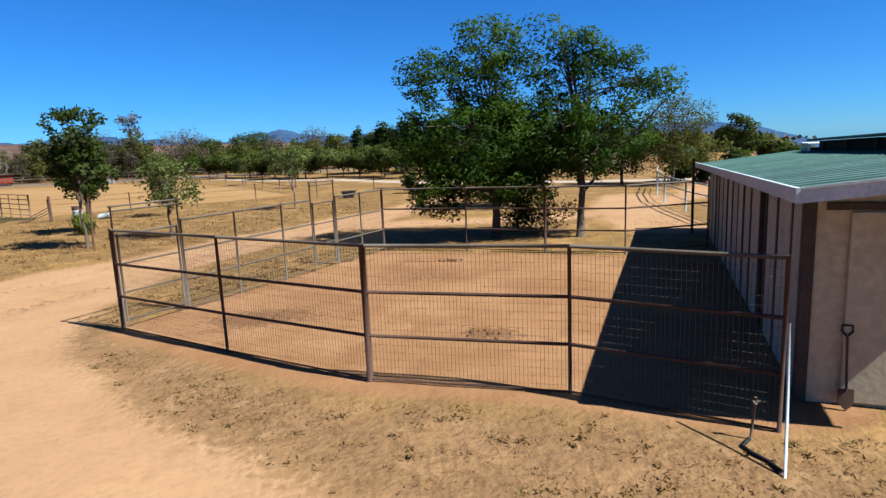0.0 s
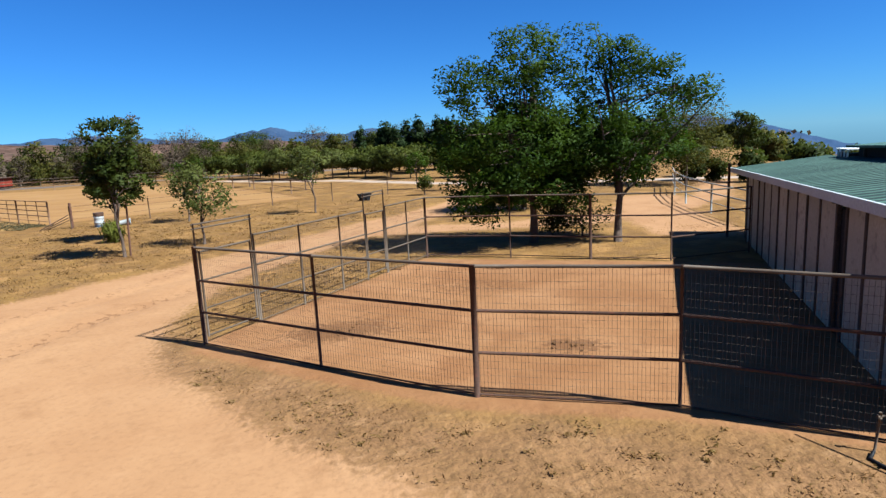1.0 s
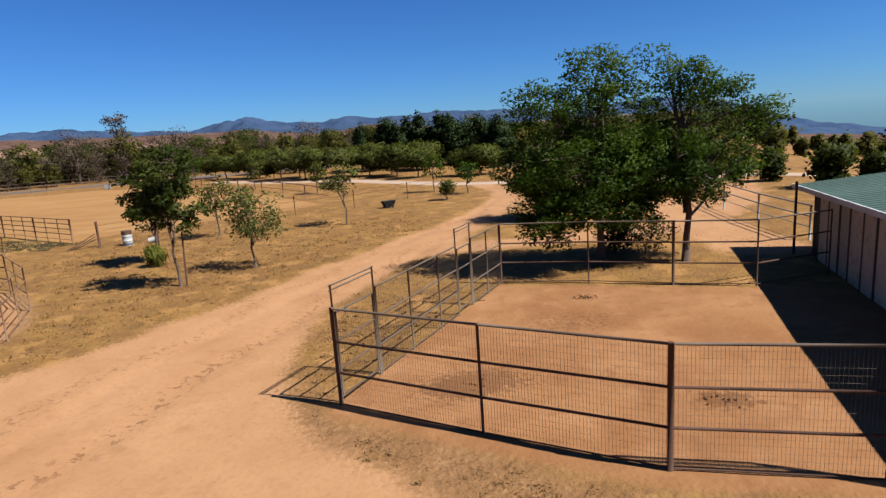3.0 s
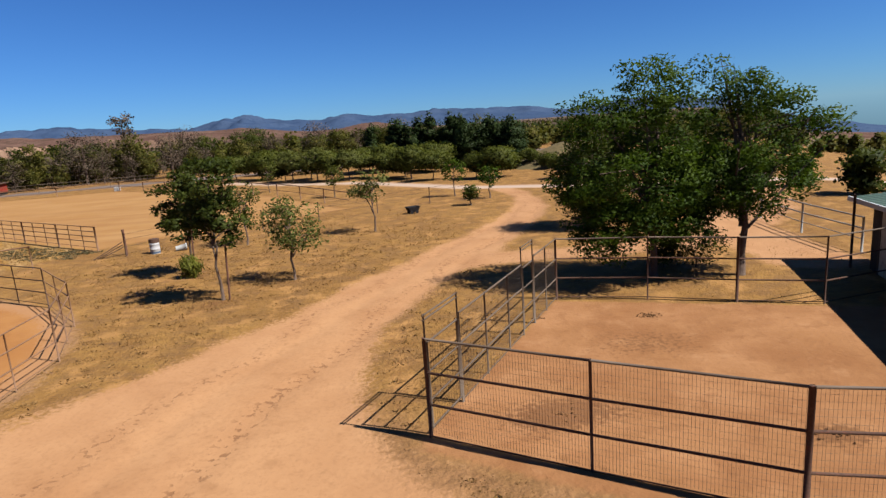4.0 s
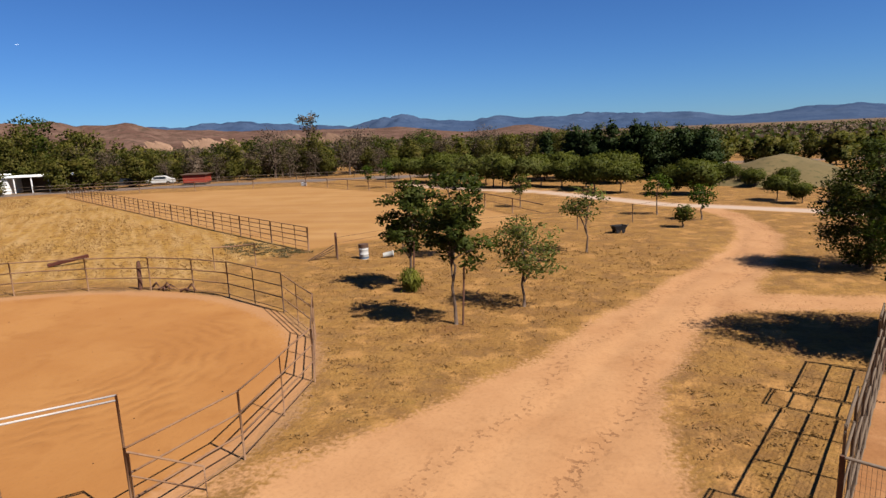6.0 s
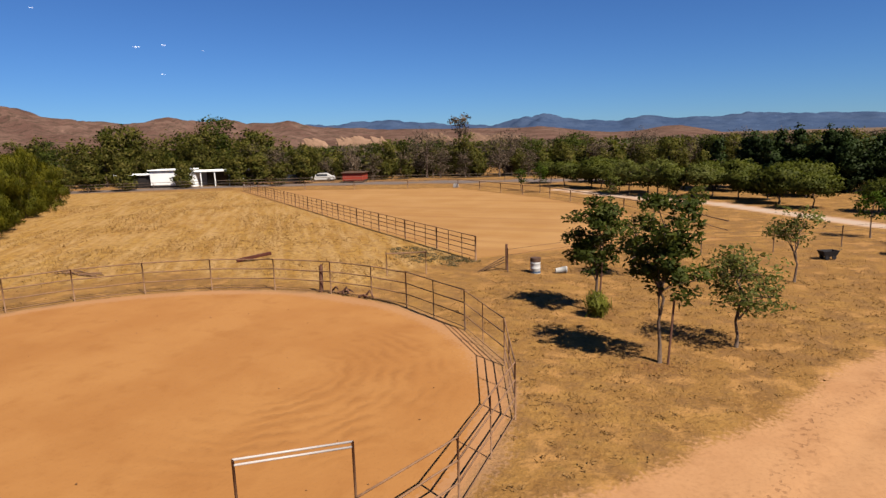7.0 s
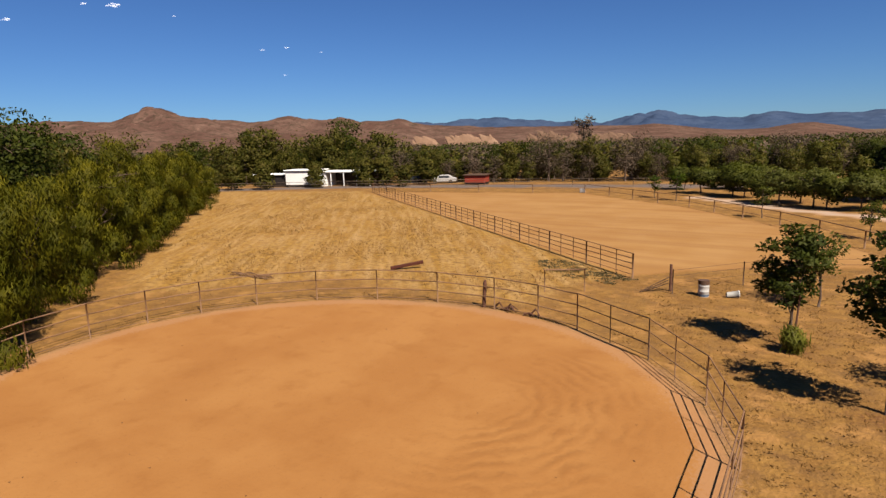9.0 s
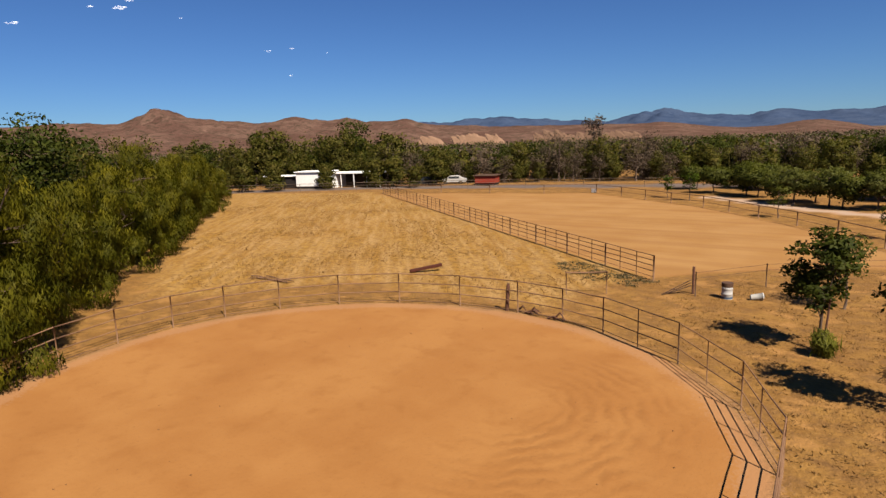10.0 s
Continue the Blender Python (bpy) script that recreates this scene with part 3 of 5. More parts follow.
    c = mix(nt, math_node(nt, "MULTIPLY", prints, 0.7), c, (0.15, 0.066, 0.026))
    c = mix(nt, two[1], c, mix(nt, fine, (0.113, 0.089, 0.077), (0.149, 0.119, 0.101)))
    c = mix(nt, three[0], c, (0.368, 0.274, 0.196))
    c = mix(nt, math_node(nt, "MULTIPLY", edged(three[1], 0.9), 0.75), c, (0.13, 0.056, 0.019))
    c = mix(nt, math_node(nt, "MULTIPLY", two[3], 0.85), c, mix(nt, noise_fac(nt, 0.08, 6.0, 0.42, 0.6, rough=0.65), (0.07, 0.05, 0.028), (0.13, 0.085, 0.05)))
    smooth = math_node(nt, "MAXIMUM", math_node(nt, "MAXIMUM", one[0], one[1]), math_node(nt, "MULTIPLY", one[2], 0.85))
    rough_land = math_node(nt, "SUBTRACT", 1.0, math_node(nt, "MULTIPLY", smooth, 0.86))
    c = mix(nt, math_node(nt, "MULTIPLY", math_node(nt, "MULTIPLY", grit, rough_land), 0.14), c, (0.095, 0.048, 0.021))
    c = mix(nt, 1.0, c, (0.72, 0.71, 0.73), "MULTIPLY")
    nt.links.new(c, b.inputs["Base Color"])
    bump(nt, b, math_node(nt, "ADD", math_node(nt, "MULTIPLY", math_node(nt, "ADD", fine, mid), rough_land), math_node(nt, "MULTIPLY", math_node(nt, "SUBTRACT", rings, prints), 0.4)), 0.6, 0.04)
    return m


gm.materials.append(ground_material())
tagged(new("ground", gm), "dry sandy ranch ground with straw grass and a pale dirt road", "ground", "", "structure")


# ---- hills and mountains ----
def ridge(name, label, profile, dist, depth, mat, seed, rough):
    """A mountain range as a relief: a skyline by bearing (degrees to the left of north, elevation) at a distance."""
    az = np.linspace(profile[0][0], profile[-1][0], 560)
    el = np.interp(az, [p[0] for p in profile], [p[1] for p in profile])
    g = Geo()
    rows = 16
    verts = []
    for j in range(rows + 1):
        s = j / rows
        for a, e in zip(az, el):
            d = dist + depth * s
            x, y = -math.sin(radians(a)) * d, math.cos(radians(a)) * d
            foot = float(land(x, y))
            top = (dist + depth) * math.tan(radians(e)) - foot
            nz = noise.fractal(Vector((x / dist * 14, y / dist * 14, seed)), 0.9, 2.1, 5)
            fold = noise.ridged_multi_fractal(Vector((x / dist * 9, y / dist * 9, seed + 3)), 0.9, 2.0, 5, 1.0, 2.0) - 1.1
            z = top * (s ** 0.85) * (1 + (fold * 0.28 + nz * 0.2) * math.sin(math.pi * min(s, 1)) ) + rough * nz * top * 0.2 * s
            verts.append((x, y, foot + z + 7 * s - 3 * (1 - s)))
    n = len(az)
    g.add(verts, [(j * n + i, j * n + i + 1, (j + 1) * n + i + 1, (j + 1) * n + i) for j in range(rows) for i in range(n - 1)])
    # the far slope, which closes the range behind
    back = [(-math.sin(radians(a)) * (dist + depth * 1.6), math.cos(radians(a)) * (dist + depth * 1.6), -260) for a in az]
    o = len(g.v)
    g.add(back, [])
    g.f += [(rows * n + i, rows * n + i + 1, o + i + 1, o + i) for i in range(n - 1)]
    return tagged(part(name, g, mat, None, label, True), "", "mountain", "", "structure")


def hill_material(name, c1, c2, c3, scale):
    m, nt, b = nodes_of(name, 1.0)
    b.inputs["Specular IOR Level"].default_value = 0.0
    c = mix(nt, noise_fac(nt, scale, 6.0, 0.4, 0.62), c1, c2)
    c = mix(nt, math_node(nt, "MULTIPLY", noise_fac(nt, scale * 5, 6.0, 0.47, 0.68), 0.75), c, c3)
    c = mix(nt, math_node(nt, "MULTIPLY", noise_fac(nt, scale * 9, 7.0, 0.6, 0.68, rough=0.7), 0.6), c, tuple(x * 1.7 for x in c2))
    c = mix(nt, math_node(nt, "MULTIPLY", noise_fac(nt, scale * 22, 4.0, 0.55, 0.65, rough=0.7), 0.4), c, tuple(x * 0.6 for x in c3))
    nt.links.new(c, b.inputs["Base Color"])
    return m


# distance haze is mixed into the range's blue base colours
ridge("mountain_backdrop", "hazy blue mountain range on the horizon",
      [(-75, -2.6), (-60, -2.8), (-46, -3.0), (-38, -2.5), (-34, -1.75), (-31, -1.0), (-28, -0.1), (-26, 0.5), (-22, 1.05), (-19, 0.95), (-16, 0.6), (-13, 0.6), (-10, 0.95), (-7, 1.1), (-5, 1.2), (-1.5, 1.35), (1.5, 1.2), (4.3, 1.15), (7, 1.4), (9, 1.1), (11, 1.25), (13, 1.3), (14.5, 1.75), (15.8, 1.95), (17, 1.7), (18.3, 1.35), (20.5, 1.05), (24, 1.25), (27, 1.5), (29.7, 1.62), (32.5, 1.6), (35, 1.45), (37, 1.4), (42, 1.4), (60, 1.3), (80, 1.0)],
      2400, 900, hill_material("haze-tinted range", (0.027, 0.043, 0.080), (0.036, 0.053, 0.090), (0.019, 0.033, 0.066), 0.004), 3, 1.1)
ridge("hill_backdrop", "bare reddish brown hills behind the trees",
      [(-75, -3.1), (-38, -3.1), (-30, -2.6), (-26, -2.2), (-20, -1.9), (-12, -1.6), (-5, -1.2), (-1, -0.6), (2.5, 0.2), (4.2, 0.52), (5.6, 0.48), (7.5, 0.15), (10, 0.1), (12.5, 0.3), (14.5, 0.62), (16.5, 0.82), (18.5, 0.72), (21, 0.8), (25, 0.86), (28, 0.92), (32, 1.0), (35, 1.2), (37.1, 1.36), (39.2, 1.88), (41, 1.82), (42.9, 1.75), (44.6, 2.1), (47, 2.02), (49.2, 2.4), (51, 2.1), (52.4, 1.85), (54.8, 2.12), (56.5, 2.3), (58, 2.45), (59.6, 2.95), (60.8, 3.2), (62, 2.7), (63.3, 2.1), (66.8, 2.2), (70, 2.0), (76, 1.7), (82, 1.4), (95, 1.0), (120, 0.4)],
      700, 500, hill_material("brown hills", (0.070, 0.038, 0.029), (0.10, 0.06, 0.045), (0.026, 0.021, 0.014), 0.02), 8, 0.45)


def outcrop(az, el, w, seed, rock):
    """Pale tilted rock slabs that break out of the hillside."""
    d = 690
    r = random.Random(seed)
    c = Vector((-math.sin(radians(az)) * d, math.cos(radians(az)) * d, 0))
    t = thing("rock_outcrop", "pale jagged sandstone slabs on the brown hillside", "rock", "rock outcrops", Matrix.Translation(c) @ pose(0, 0, 0, 0, 0, az))
    for i in range(11):
        x, h, q = r.uniform(-w, w) * 2.0, d * math.tan(radians(el)) * r.uniform(0.2, 1.0) ** 1.4 + 4, r.uniform(1.5, 7.5)
        g = Geo()
        lean = r.uniform(-1, 11)
        g.v += [(x - q, 0, 0), (x + q * 1.6, 0, 0), (x + q * 1.6, 12, 0), (x - q, 12, 0), (x - q * 0.3 - lean, 5, h), (x + q * 0.4 - lean, 6, h * 0.92), (x + q - lean * 0.3, 5, h * 0.62)]
        g.f += [(0, 1, 6, 5, 4), (1, 2, 6), (2, 3, 4, 5, 6), (3, 0, 4), (3, 2, 1, 0)]
        part("slab", g, rock, t)


for i, (az, el, w, rock) in enumerate(((37.3, 0.62, 4, M_ROCK), (34.6, 1.0, 5, M_ROCK), (33.3, 0.85, 7, M_ROCK), (32.1, 0.66, 7, M_ROCK), (26.6, 0.8, 8, M_SLAB), (24.8, 0.85, 9, M_SLAB), (22.9, 0.75, 8, M_SLAB), (19.8, 0.7, 7, M_SLAB))):
    outcrop(az, el, w, 400 + i, rock)

# ---- paddock fences ----
C0, P1, P2, P3, P4 = (-6.06, 10.62), (-3.66, 9.19), (-1.27, 7.83), (1.22, 7.2), (3.1, 6.08)
BK, BM, BL, BN, BQ = (-2.2, 18.0), (0.25, 17.3), (2.35, 16.4), (4.3, 15.7), (6.65, 16.3)


def frame_to(a, b):
    """A pose at a whose x axis runs level to b, and the length."""
    d = Vector((b[0] - a[0], b[1] - a[1], 0))
    return pose(a[0], a[1], 0, 0, 0, math.degrees(math.atan2(d.y, d.x))), d.length


def panel(a, b, height, heights, rad, mat, name="fence", label="", group="", mids=(), wire=0, post_rad=None, end_post=False, wire_top=None, lit_top_mat=None, sag=0.0, start_post=True, post_mat=None):
    m, n = frame_to(a, b)
    t = thing(name, label, "fence", group, m)
    pr = post_rad or rad
    rng = random.Random(int(n * 1000 + a[0] * 77))
    for x in ((0,) if start_post else ()) + ((n,) if end_post else ()):
        g = Geo().tube([(x, 0, -0.05), (x, 0, height + 0.02)], pr, 10)
        part("post", g, post_mat or mat, t, "", True)
    for x in mids:
        part("upright", Geo().tube([(n * x, 0, 0.02), (n * x, 0, height)], rad * 0.9, 8), mat, t, "", True)
    for i, z in enumerate(heights):
        w = [rng.uniform(-sag, sag) for _ in range(3)]
        # top rail takes a lighter pipe material: sunlight put into its colour
        part("rail", Geo().tube([(0, 0, z), (n / 3, 0, z + w[0]), (n * 2 / 3, 0, z + w[1]), (n, 0, z)], rad * (0.6 if i == 0 else 1), 8), (lit_top_mat if i == len(heights) - 1 and lit_top_mat else mat), t, "", True)
    if wire:
        g = Geo()
        top = wire_top or height
        k = int(n / wire)
        for i in range(1, k):
            x = n * i / k
            g.tube([(x, 0.012, 0.06), (x + rng.uniform(-0.008, 0.008), 0.012, top * 0.5), (x, 0.012, top)], 0.0021, 3, False)
        for i in range(1, int(top / 0.1)):
            g.tube([(0, 0.012, i * 0.1), (n, 0.012, i * 0.1)], 0.0019, 3, False)
        part("wire_mesh", g, M_WIRE, t, "thin welded wire mesh")
    return t


FRONT = dict(height=1.8, heights=(0.03, 0.62, 1.2, 1.8), rad=0.023, mat=M_PIPE, label="dark steel pipe fence panel filled with wire mesh on bare earth", group="paddock fence", wire=0.05, lit_top_mat=M_GALV)
panel(C0, P1, **FRONT, post_rad=0.035)
panel(P1, P2, **FRONT, post_rad=0.024)
panel(P2, P3, **FRONT, post_rad=0.042)
panel(P3, P4, **FRONT, end_post=True)
BACK = dict(height=1.8, heights=(0.07, 0.64, 1.22, 1.8), rad=0.022, mat=M_PIPE, label="brown steel pipe rail fence panel behind the paddock", group="paddock fence", lit_top_mat=M_GALV)
panel(BK, BM, **BACK, post_rad=0.035)
panel(BM, BL, **BACK)
panel(BL, BN, **BACK, post_rad=0.04)


def along(s):
    return (C0[0] + (BK[0] - C0[0]) * s, C0[1] + (BK[1] - C0[1]) * s)


SIDE_F = dict(height=1.8, heights=(0.06, 0.62, 1.2, 1.8), rad=0.021, mat=M_GALV, label="grey pipe side fence panel with wire mesh beside the road", group="paddock fence", wire=0.07)
for s0, s1 in ((0.17, 0.33), (0.33, 0.5), (0.5, 0.62), (0.74, 0.87), (0.87, 1.0)):
    panel(along(s0), along(s1), **SIDE_F)


def gateway(a, b, high, label, mat):
    """A walk-through gate: two tall posts with a double top bar, and a railed leaf between them."""
    m, n = frame_to(a, b)
    t = thing("gate", label, "gate", "gates", m)
    for x in (0.04, n - 0.04):
        part("post", Geo().tube([(x, 0, -0.05), (x, 0, high)], 0.017, 10), mat, t, "", True)
    for z in (high - 0.02, high - 0.1):
        part("top_bar", Geo().tube([(0.0, 0, z), (n, 0, z)], 0.015, 8), mat, t, "", True)
    leaf = part("gate_leaf", Geo().tube([(0.1, 0, 0.15), (n - 0.1, 0, 0.15)], 0.02).tube([(0.1, 0, 1.7), (n - 0.1, 0, 1.7)], 0.02).tube([(0.1, 0, 0.13), (0.1, 0, 1.72)], 0.02).tube([(n - 0.1, 0, 0.13), (n - 0.1, 0, 1.72)], 0.02), mat, t, "", True)
    for z in (0.66, 1.18):
        part("bar", Geo().tube([(0.1, 0, z), (n - 0.1, 0, z)], 0.016), mat, leaf, "", True)
    return t


gateway(along(0.0), along(0.17), 2.22, "grey pipe walk-through gate with a raised top bar", M_GALV)
gateway(along(0.62), along(0.74), 2.25, "tall grey pipe gate beside the side fence", M_GALV)
tall = thing("fence_post", "tall dark steel post at the end of the back fence", "post", "", pose(7.25, 18.85, 0))
part("post", Geo().tube([(0, 0, -0.05), (0, 0, 2.3)], 0.04, 10), M_PIPE, tall, "", True)
panel(BN, BQ, **BACK, end_post=True)

# ---- barn ----
BA, BB = Vector((3.65, 6.8, 0)), Vector((7.56, 18.6, 0))
BDIR = (BB - BA).normalized()
BN_ = Vector((BDIR.y, -BDIR.x, 0))
barn_m = Matrix(((BDIR.x, BN_.x, 0, BA.x), (BDIR.y, BN_.y, 0, BA.y), (0, 0, 1, 0), (0, 0, 0, 1)))
BLEN = (BB - BA).length
barn = thing("barn", "long stable barn with beige boards and a green metal roof", "barn", "", barn_m)
RISE, DEEP = 0.28, 2.5
X0R, X1R = -0.85, BLEN + 1.1


def eave(x):
    """The eave falls a little towards the far end."""
    return 2.36 + (2.02 - 2.36) * (x - X0R) / (X1R - X0R)


# near-black core puts the shade of gaps and the open bay into colour
part("wall_core", Geo().box((0.125, 0.1, 0), (BLEN, 0.2, eave(BLEN))), M_DARK, barn)
part("wall", Geo().box((0.0, 0.112, 0), (0.12, DEEP * 2.6, eave(0) + 0.06)), M_STUCCO, barn, "plain beige end wall")
part("wall", Geo().box((BLEN - 0.1, 0.2, 0), (BLEN, DEEP * 2.6, eave(BLEN) + 0.04)), M_STUCCO, barn)
part("wall", Geo().box((0.0, DEEP * 2.6, 0), (BLEN, DEEP * 2.6 + 0.1, eave(BLEN))), M_STUCCO, barn)

# long-wall boards, proud of the dark core; dark strips between draw the shaded gaps
xb, k = 0.16, 0
widths = (0.62, 0.9, 0.86, 0.5, 0.95, 0.9, 0.72, 0.88, 0.94, 0.8, 0.92, 0.78, 0.9, 0.86, 0.9, 0.8)
for w in widths:
    if xb + w > BLEN - 0.1:
        break
    if k != 3:
        part("board", Geo().box((xb + 0.045, 0.04 + 0.008 * (k % 3), 0.02), (xb + w - 0.045, 0.1, eave(xb + w) - 0.005), 0.006), M_BOARD, barn)
    # dark strip added over the joint in place of a shaded gap
    part("gap_strip", Geo().box((xb + w - 0.042, 0.03, 0.0), (xb + w + 0.042, 0.1, eave(xb + w)), 0.006), M_POST, barn)
    xb += w
    k += 1
part("corner_post", Geo().box((-0.03, -0.01, 0), (0.1, 0.11, eave(0.1)), 0.01), M_POST, barn, "brown stained corner post")
part("door_panel", Geo().box((-0.05, 0.42, 0.05), (-0.004, 2.6, 2.14), 0.01), M_STUCCO, barn, "large plain beige door panel")
part("header", Geo().box((-0.045, 0.2, 2.16), (0.0, 4.9, 2.24), 0.006), M_POST, barn)
part("door_panel", Geo().box((-0.05, 2.68, 0.05), (-0.004, 4.9, 2.14), 0.01), M_STUCCO, barn)


def slope(y, x):
    return eave(x) + 0.06 + (y + 0.22) * RISE / DEEP


roof = part("roof", Geo(), M_ROOF, barn, "ribbed green metal roof with a white edge")
x0r, x1r = X0R, X1R
nsheet = int((x1r - x0r) / 0.92)
for i in range(nsheet):
    xa, xc = x0r + (x1r - x0r) * i / nsheet, x0r + (x1r - x0r) * (i + 1) / nsheet
    g = Geo()
    # one sheet with its raised ribs, as a folded profile that runs up the slope
    prof = []
    for r in range(3):
        p = xa + (xc - xa) * r / 3
        w3 = (xc - xa) / 3
        prof += [(p, 0), (p + w3 - 0.07, 0), (p + w3 - 0.05, 0.014), (p + w3 - 0.02, 0.014)]
    prof.append((xc, 0))
    for y in (-0.22, DEEP):
        g.v += [(px_, y, slope(y, px_) + pz + 0.002 * (i % 2)) for px_, pz in prof]
    n = len(prof)
    g.f += [(j, j + 1, n + j + 1, n + j) for j in range(n - 1)]
    g.v += [(px_, y, slope(y, px_) - 0.02) for y in (-0.22, DEEP) for px_ in (xa, xc)]
    g.f += [(2 * n, 2 * n + 2, 2 * n + 3, 2 * n + 1), (0, n, 2 * n + 2, 2 * n), (n - 1, 2 * n + 1, 2 * n + 3, 2 * n - 1)]
    part("roof_sheet", g, M_ROOF, roof)
    # a dark strip beside each rib
    g = Geo()
    for r in range(3):
        p = xa + (xc - xa) * (r + 1) / 3 - 0.072
        g.add([(p - 0.1, -0.2, slope(-0.2, p) + 0.006), (p, -0.2, slope(-0.2, p) + 0.006), (p, DEEP - 0.02, slope(DEEP - 0.02, p) + 0.006), (p - 0.1, DEEP - 0.02, slope(DEEP - 0.02, p) + 0.006)], [(0, 1, 2, 3)])
    part("seam", g, M_SEAM, roof, "dark strip along a roof rib")
g = Geo()
for yy in (-0.27, -0.225):
    g.v += [(xx, yy, slope(-0.22, xx) + dz) for xx, dz in ((x0r - 0.03, -0.1), (x1r, -0.1), (x1r, 0.045), (x0r - 0.03, 0.045))]
BOARD_FACES = [(0, 1, 2, 3), (7, 6, 5, 4), (0, 4, 5, 1), (1, 5, 6, 2), (2, 6, 7, 3), (3, 7, 4, 0)]
g.f += BOARD_FACES
part("fascia", g, M_TRIM, barn, "white eave board")
g = Geo()
for xx in (x0r - 0.03, x0r + 0.01):
    g.v += [(xx, -0.222, slope(-0.22, xx) - 0.1), (xx, DEEP, slope(DEEP, xx) - 0.1), (xx, DEEP, slope(DEEP, xx) + 0.05), (xx, -0.222, slope(-0.22, xx) + 0.05)]
g.f += BOARD_FACES
part("barge_board", g, M_TRIM, barn, "white edge board of the roof end")
g = Geo()
for xx in (x0r - 0.045, x0r - 0.032):
    g.v += [(xx, -0.2, slope(-0.2, xx) + 0.03), (xx, DEEP, slope(DEEP, xx) + 0.03), (xx, DEEP, slope(DEEP, xx) + 0.055), (xx, -0.2, slope(-0.2, xx) + 0.055)]
g.f += BOARD_FACES
part("drip_edge", g, M_WHITE, barn, "bright metal drip edge")
for xx in (0.3, 2.4, 4.5, 6.6, 8.7, 10.8, 12.9):
    part("rafter", Geo().box((xx - 0.03, -0.2, eave(xx) - 0.08), (xx + 0.03, 0.02, eave(xx) + 0.03)), M_POST, barn)
# the raised middle: a second roof over a solid band, dark as a shaded gap
g = Geo()
for yy in (DEEP, DEEP + 0.15):
    g.v += [(xx, yy, slope(DEEP, xx) + dz) for xx, dz in ((0.6, -0.1), (BLEN - 1.7, -0.1), (BLEN - 1.7, 0.25), (0.6, 0.25))]
g.f += BOARD_FACES
part("clerestory", g, M_DARK, barn, "solid band under the upper roof, coloured dark as a shaded gap")
for i in range(6):
    xx = 0.6 + i * 1.9
    part("clerestory_post", Geo().box((xx, DEEP - 0.06, slope(DEEP, xx)), (xx + 0.1, DEEP - 0.002, slope(DEEP, xx) + 0.24)), M_POST, barn)
g = Geo()
for y, z in ((DEEP - 0.25, 0.25), (DEEP * 1.6, 0.34), (DEEP * 2.6, 0.25)):
    for xx in (0.5, BLEN - 1.5):
        g.v += [(xx, y, slope(DEEP, xx) + z), (xx, y, slope(DEEP, xx) + z + 0.06)]
g.f += [(1, 3, 7, 5), (5, 7, 11, 9), (0, 4, 6, 2), (4, 8, 10, 6), (0, 2, 3, 1), (8, 9, 11, 10), (0, 1, 5, 4), (4, 5, 9, 8), (2, 6, 7, 3), (6, 10, 11, 7)]
part("upper_roof", g, M_ROOF, barn, "green metal upper roof")
g = Geo()
for xx in (0.0, 0.1):
    g.v += [(xx, 0.2, eave(0) + 0.06), (xx, DEEP, eave(0) + 0.06), (xx, DEEP, slope(DEEP, 0) - 0.03), (xx, 0.2, slope(0.2, 0) - 0.03)]
g.f += BOARD_FACES
part("gable_panel", g, M_STUCCO, barn)
# solid block, coloured dark for the shade inside the vent
vent = part("roof_vent", Geo().box((BLEN - 1.2, DEEP - 0.1, slope(DEEP, BLEN) - 0.08), (BLEN - 0.4, DEEP + 0.5, slope(DEEP, BLEN) + 0.1), 0.01), M_DARK, barn, "small vent on the roof ridge, a dark block behind white posts")
for xx in (BLEN - 1.22, BLEN - 0.94, BLEN - 0.66, BLEN - 0.38):
    part("vent_post", Geo().box((xx - 0.03, DEEP - 0.14, slope(DEEP, BLEN) - 0.06), (xx + 0.03, DEEP - 0.102, slope(DEEP, BLEN) + 0.2), 0.005), M_HOUSE, vent)
part("vent_cap", Geo().box((BLEN - 1.3, DEEP - 0.18, slope(DEEP, BLEN) + 0.2), (BLEN - 0.3, DEEP + 0.55, slope(DEEP, BLEN) + 0.24), 0.008), M_HOUSE, vent)

# ---- round pen ----
PX, PY, PR, PS = PEN


def ring(deg, out=0.0):
    """A place on the pen's rail, which is a little wider than deep; out: metres beyond it."""
    return (PX + (PR + out) * math.cos(radians(deg)), PY + (PS + out) * math.sin(radians(deg)))


PEN_L = dict(height=1.4, heights=(0.12, 0.54, 0.97, 1.4), rad=0.025, mat=M_TAN, label="sun-bleached tan pipe panel of a round horse pen", group="round pen panels", post_rad=0.028, sag=0.012)
PEN_D = dict(height=1.42, heights=(0.12, 0.54, 0.97, 1.42), rad=0.021, mat=M_RUST, label="rusty brown pipe panel of a round horse pen", group="round pen panels", post_rad=0.022, mids=(0.5,), sag=0.01)
POSTS = (67.5, 77.5, 88.5, 102.7, 117.6, 132.3, 146.6, 159.5, 171.5, 184, 197, 210, 222, 235, 249, 263, 277, 291, 305, 320)
for a0, a1 in zip(POSTS, POSTS[1:]):
    panel(ring(a0), ring(a1), **PEN_L)
panel(ring(48.5), ring(67.5), **PEN_D)
PEN_S = dict(PEN_L, rad=0.018, post_rad=0.022, label="thin tan pipe panel of a round horse pen")
GATE_L, GATE_R = (-17.25, 9.2), (-16.02, 10.22)
for a0, a1 in ((30.5, 48.5), (12.5, 30.5), (-7.5, 12.5)):
    panel(ring(a0), ring(a1), **PEN_S, mids=(0.5,))
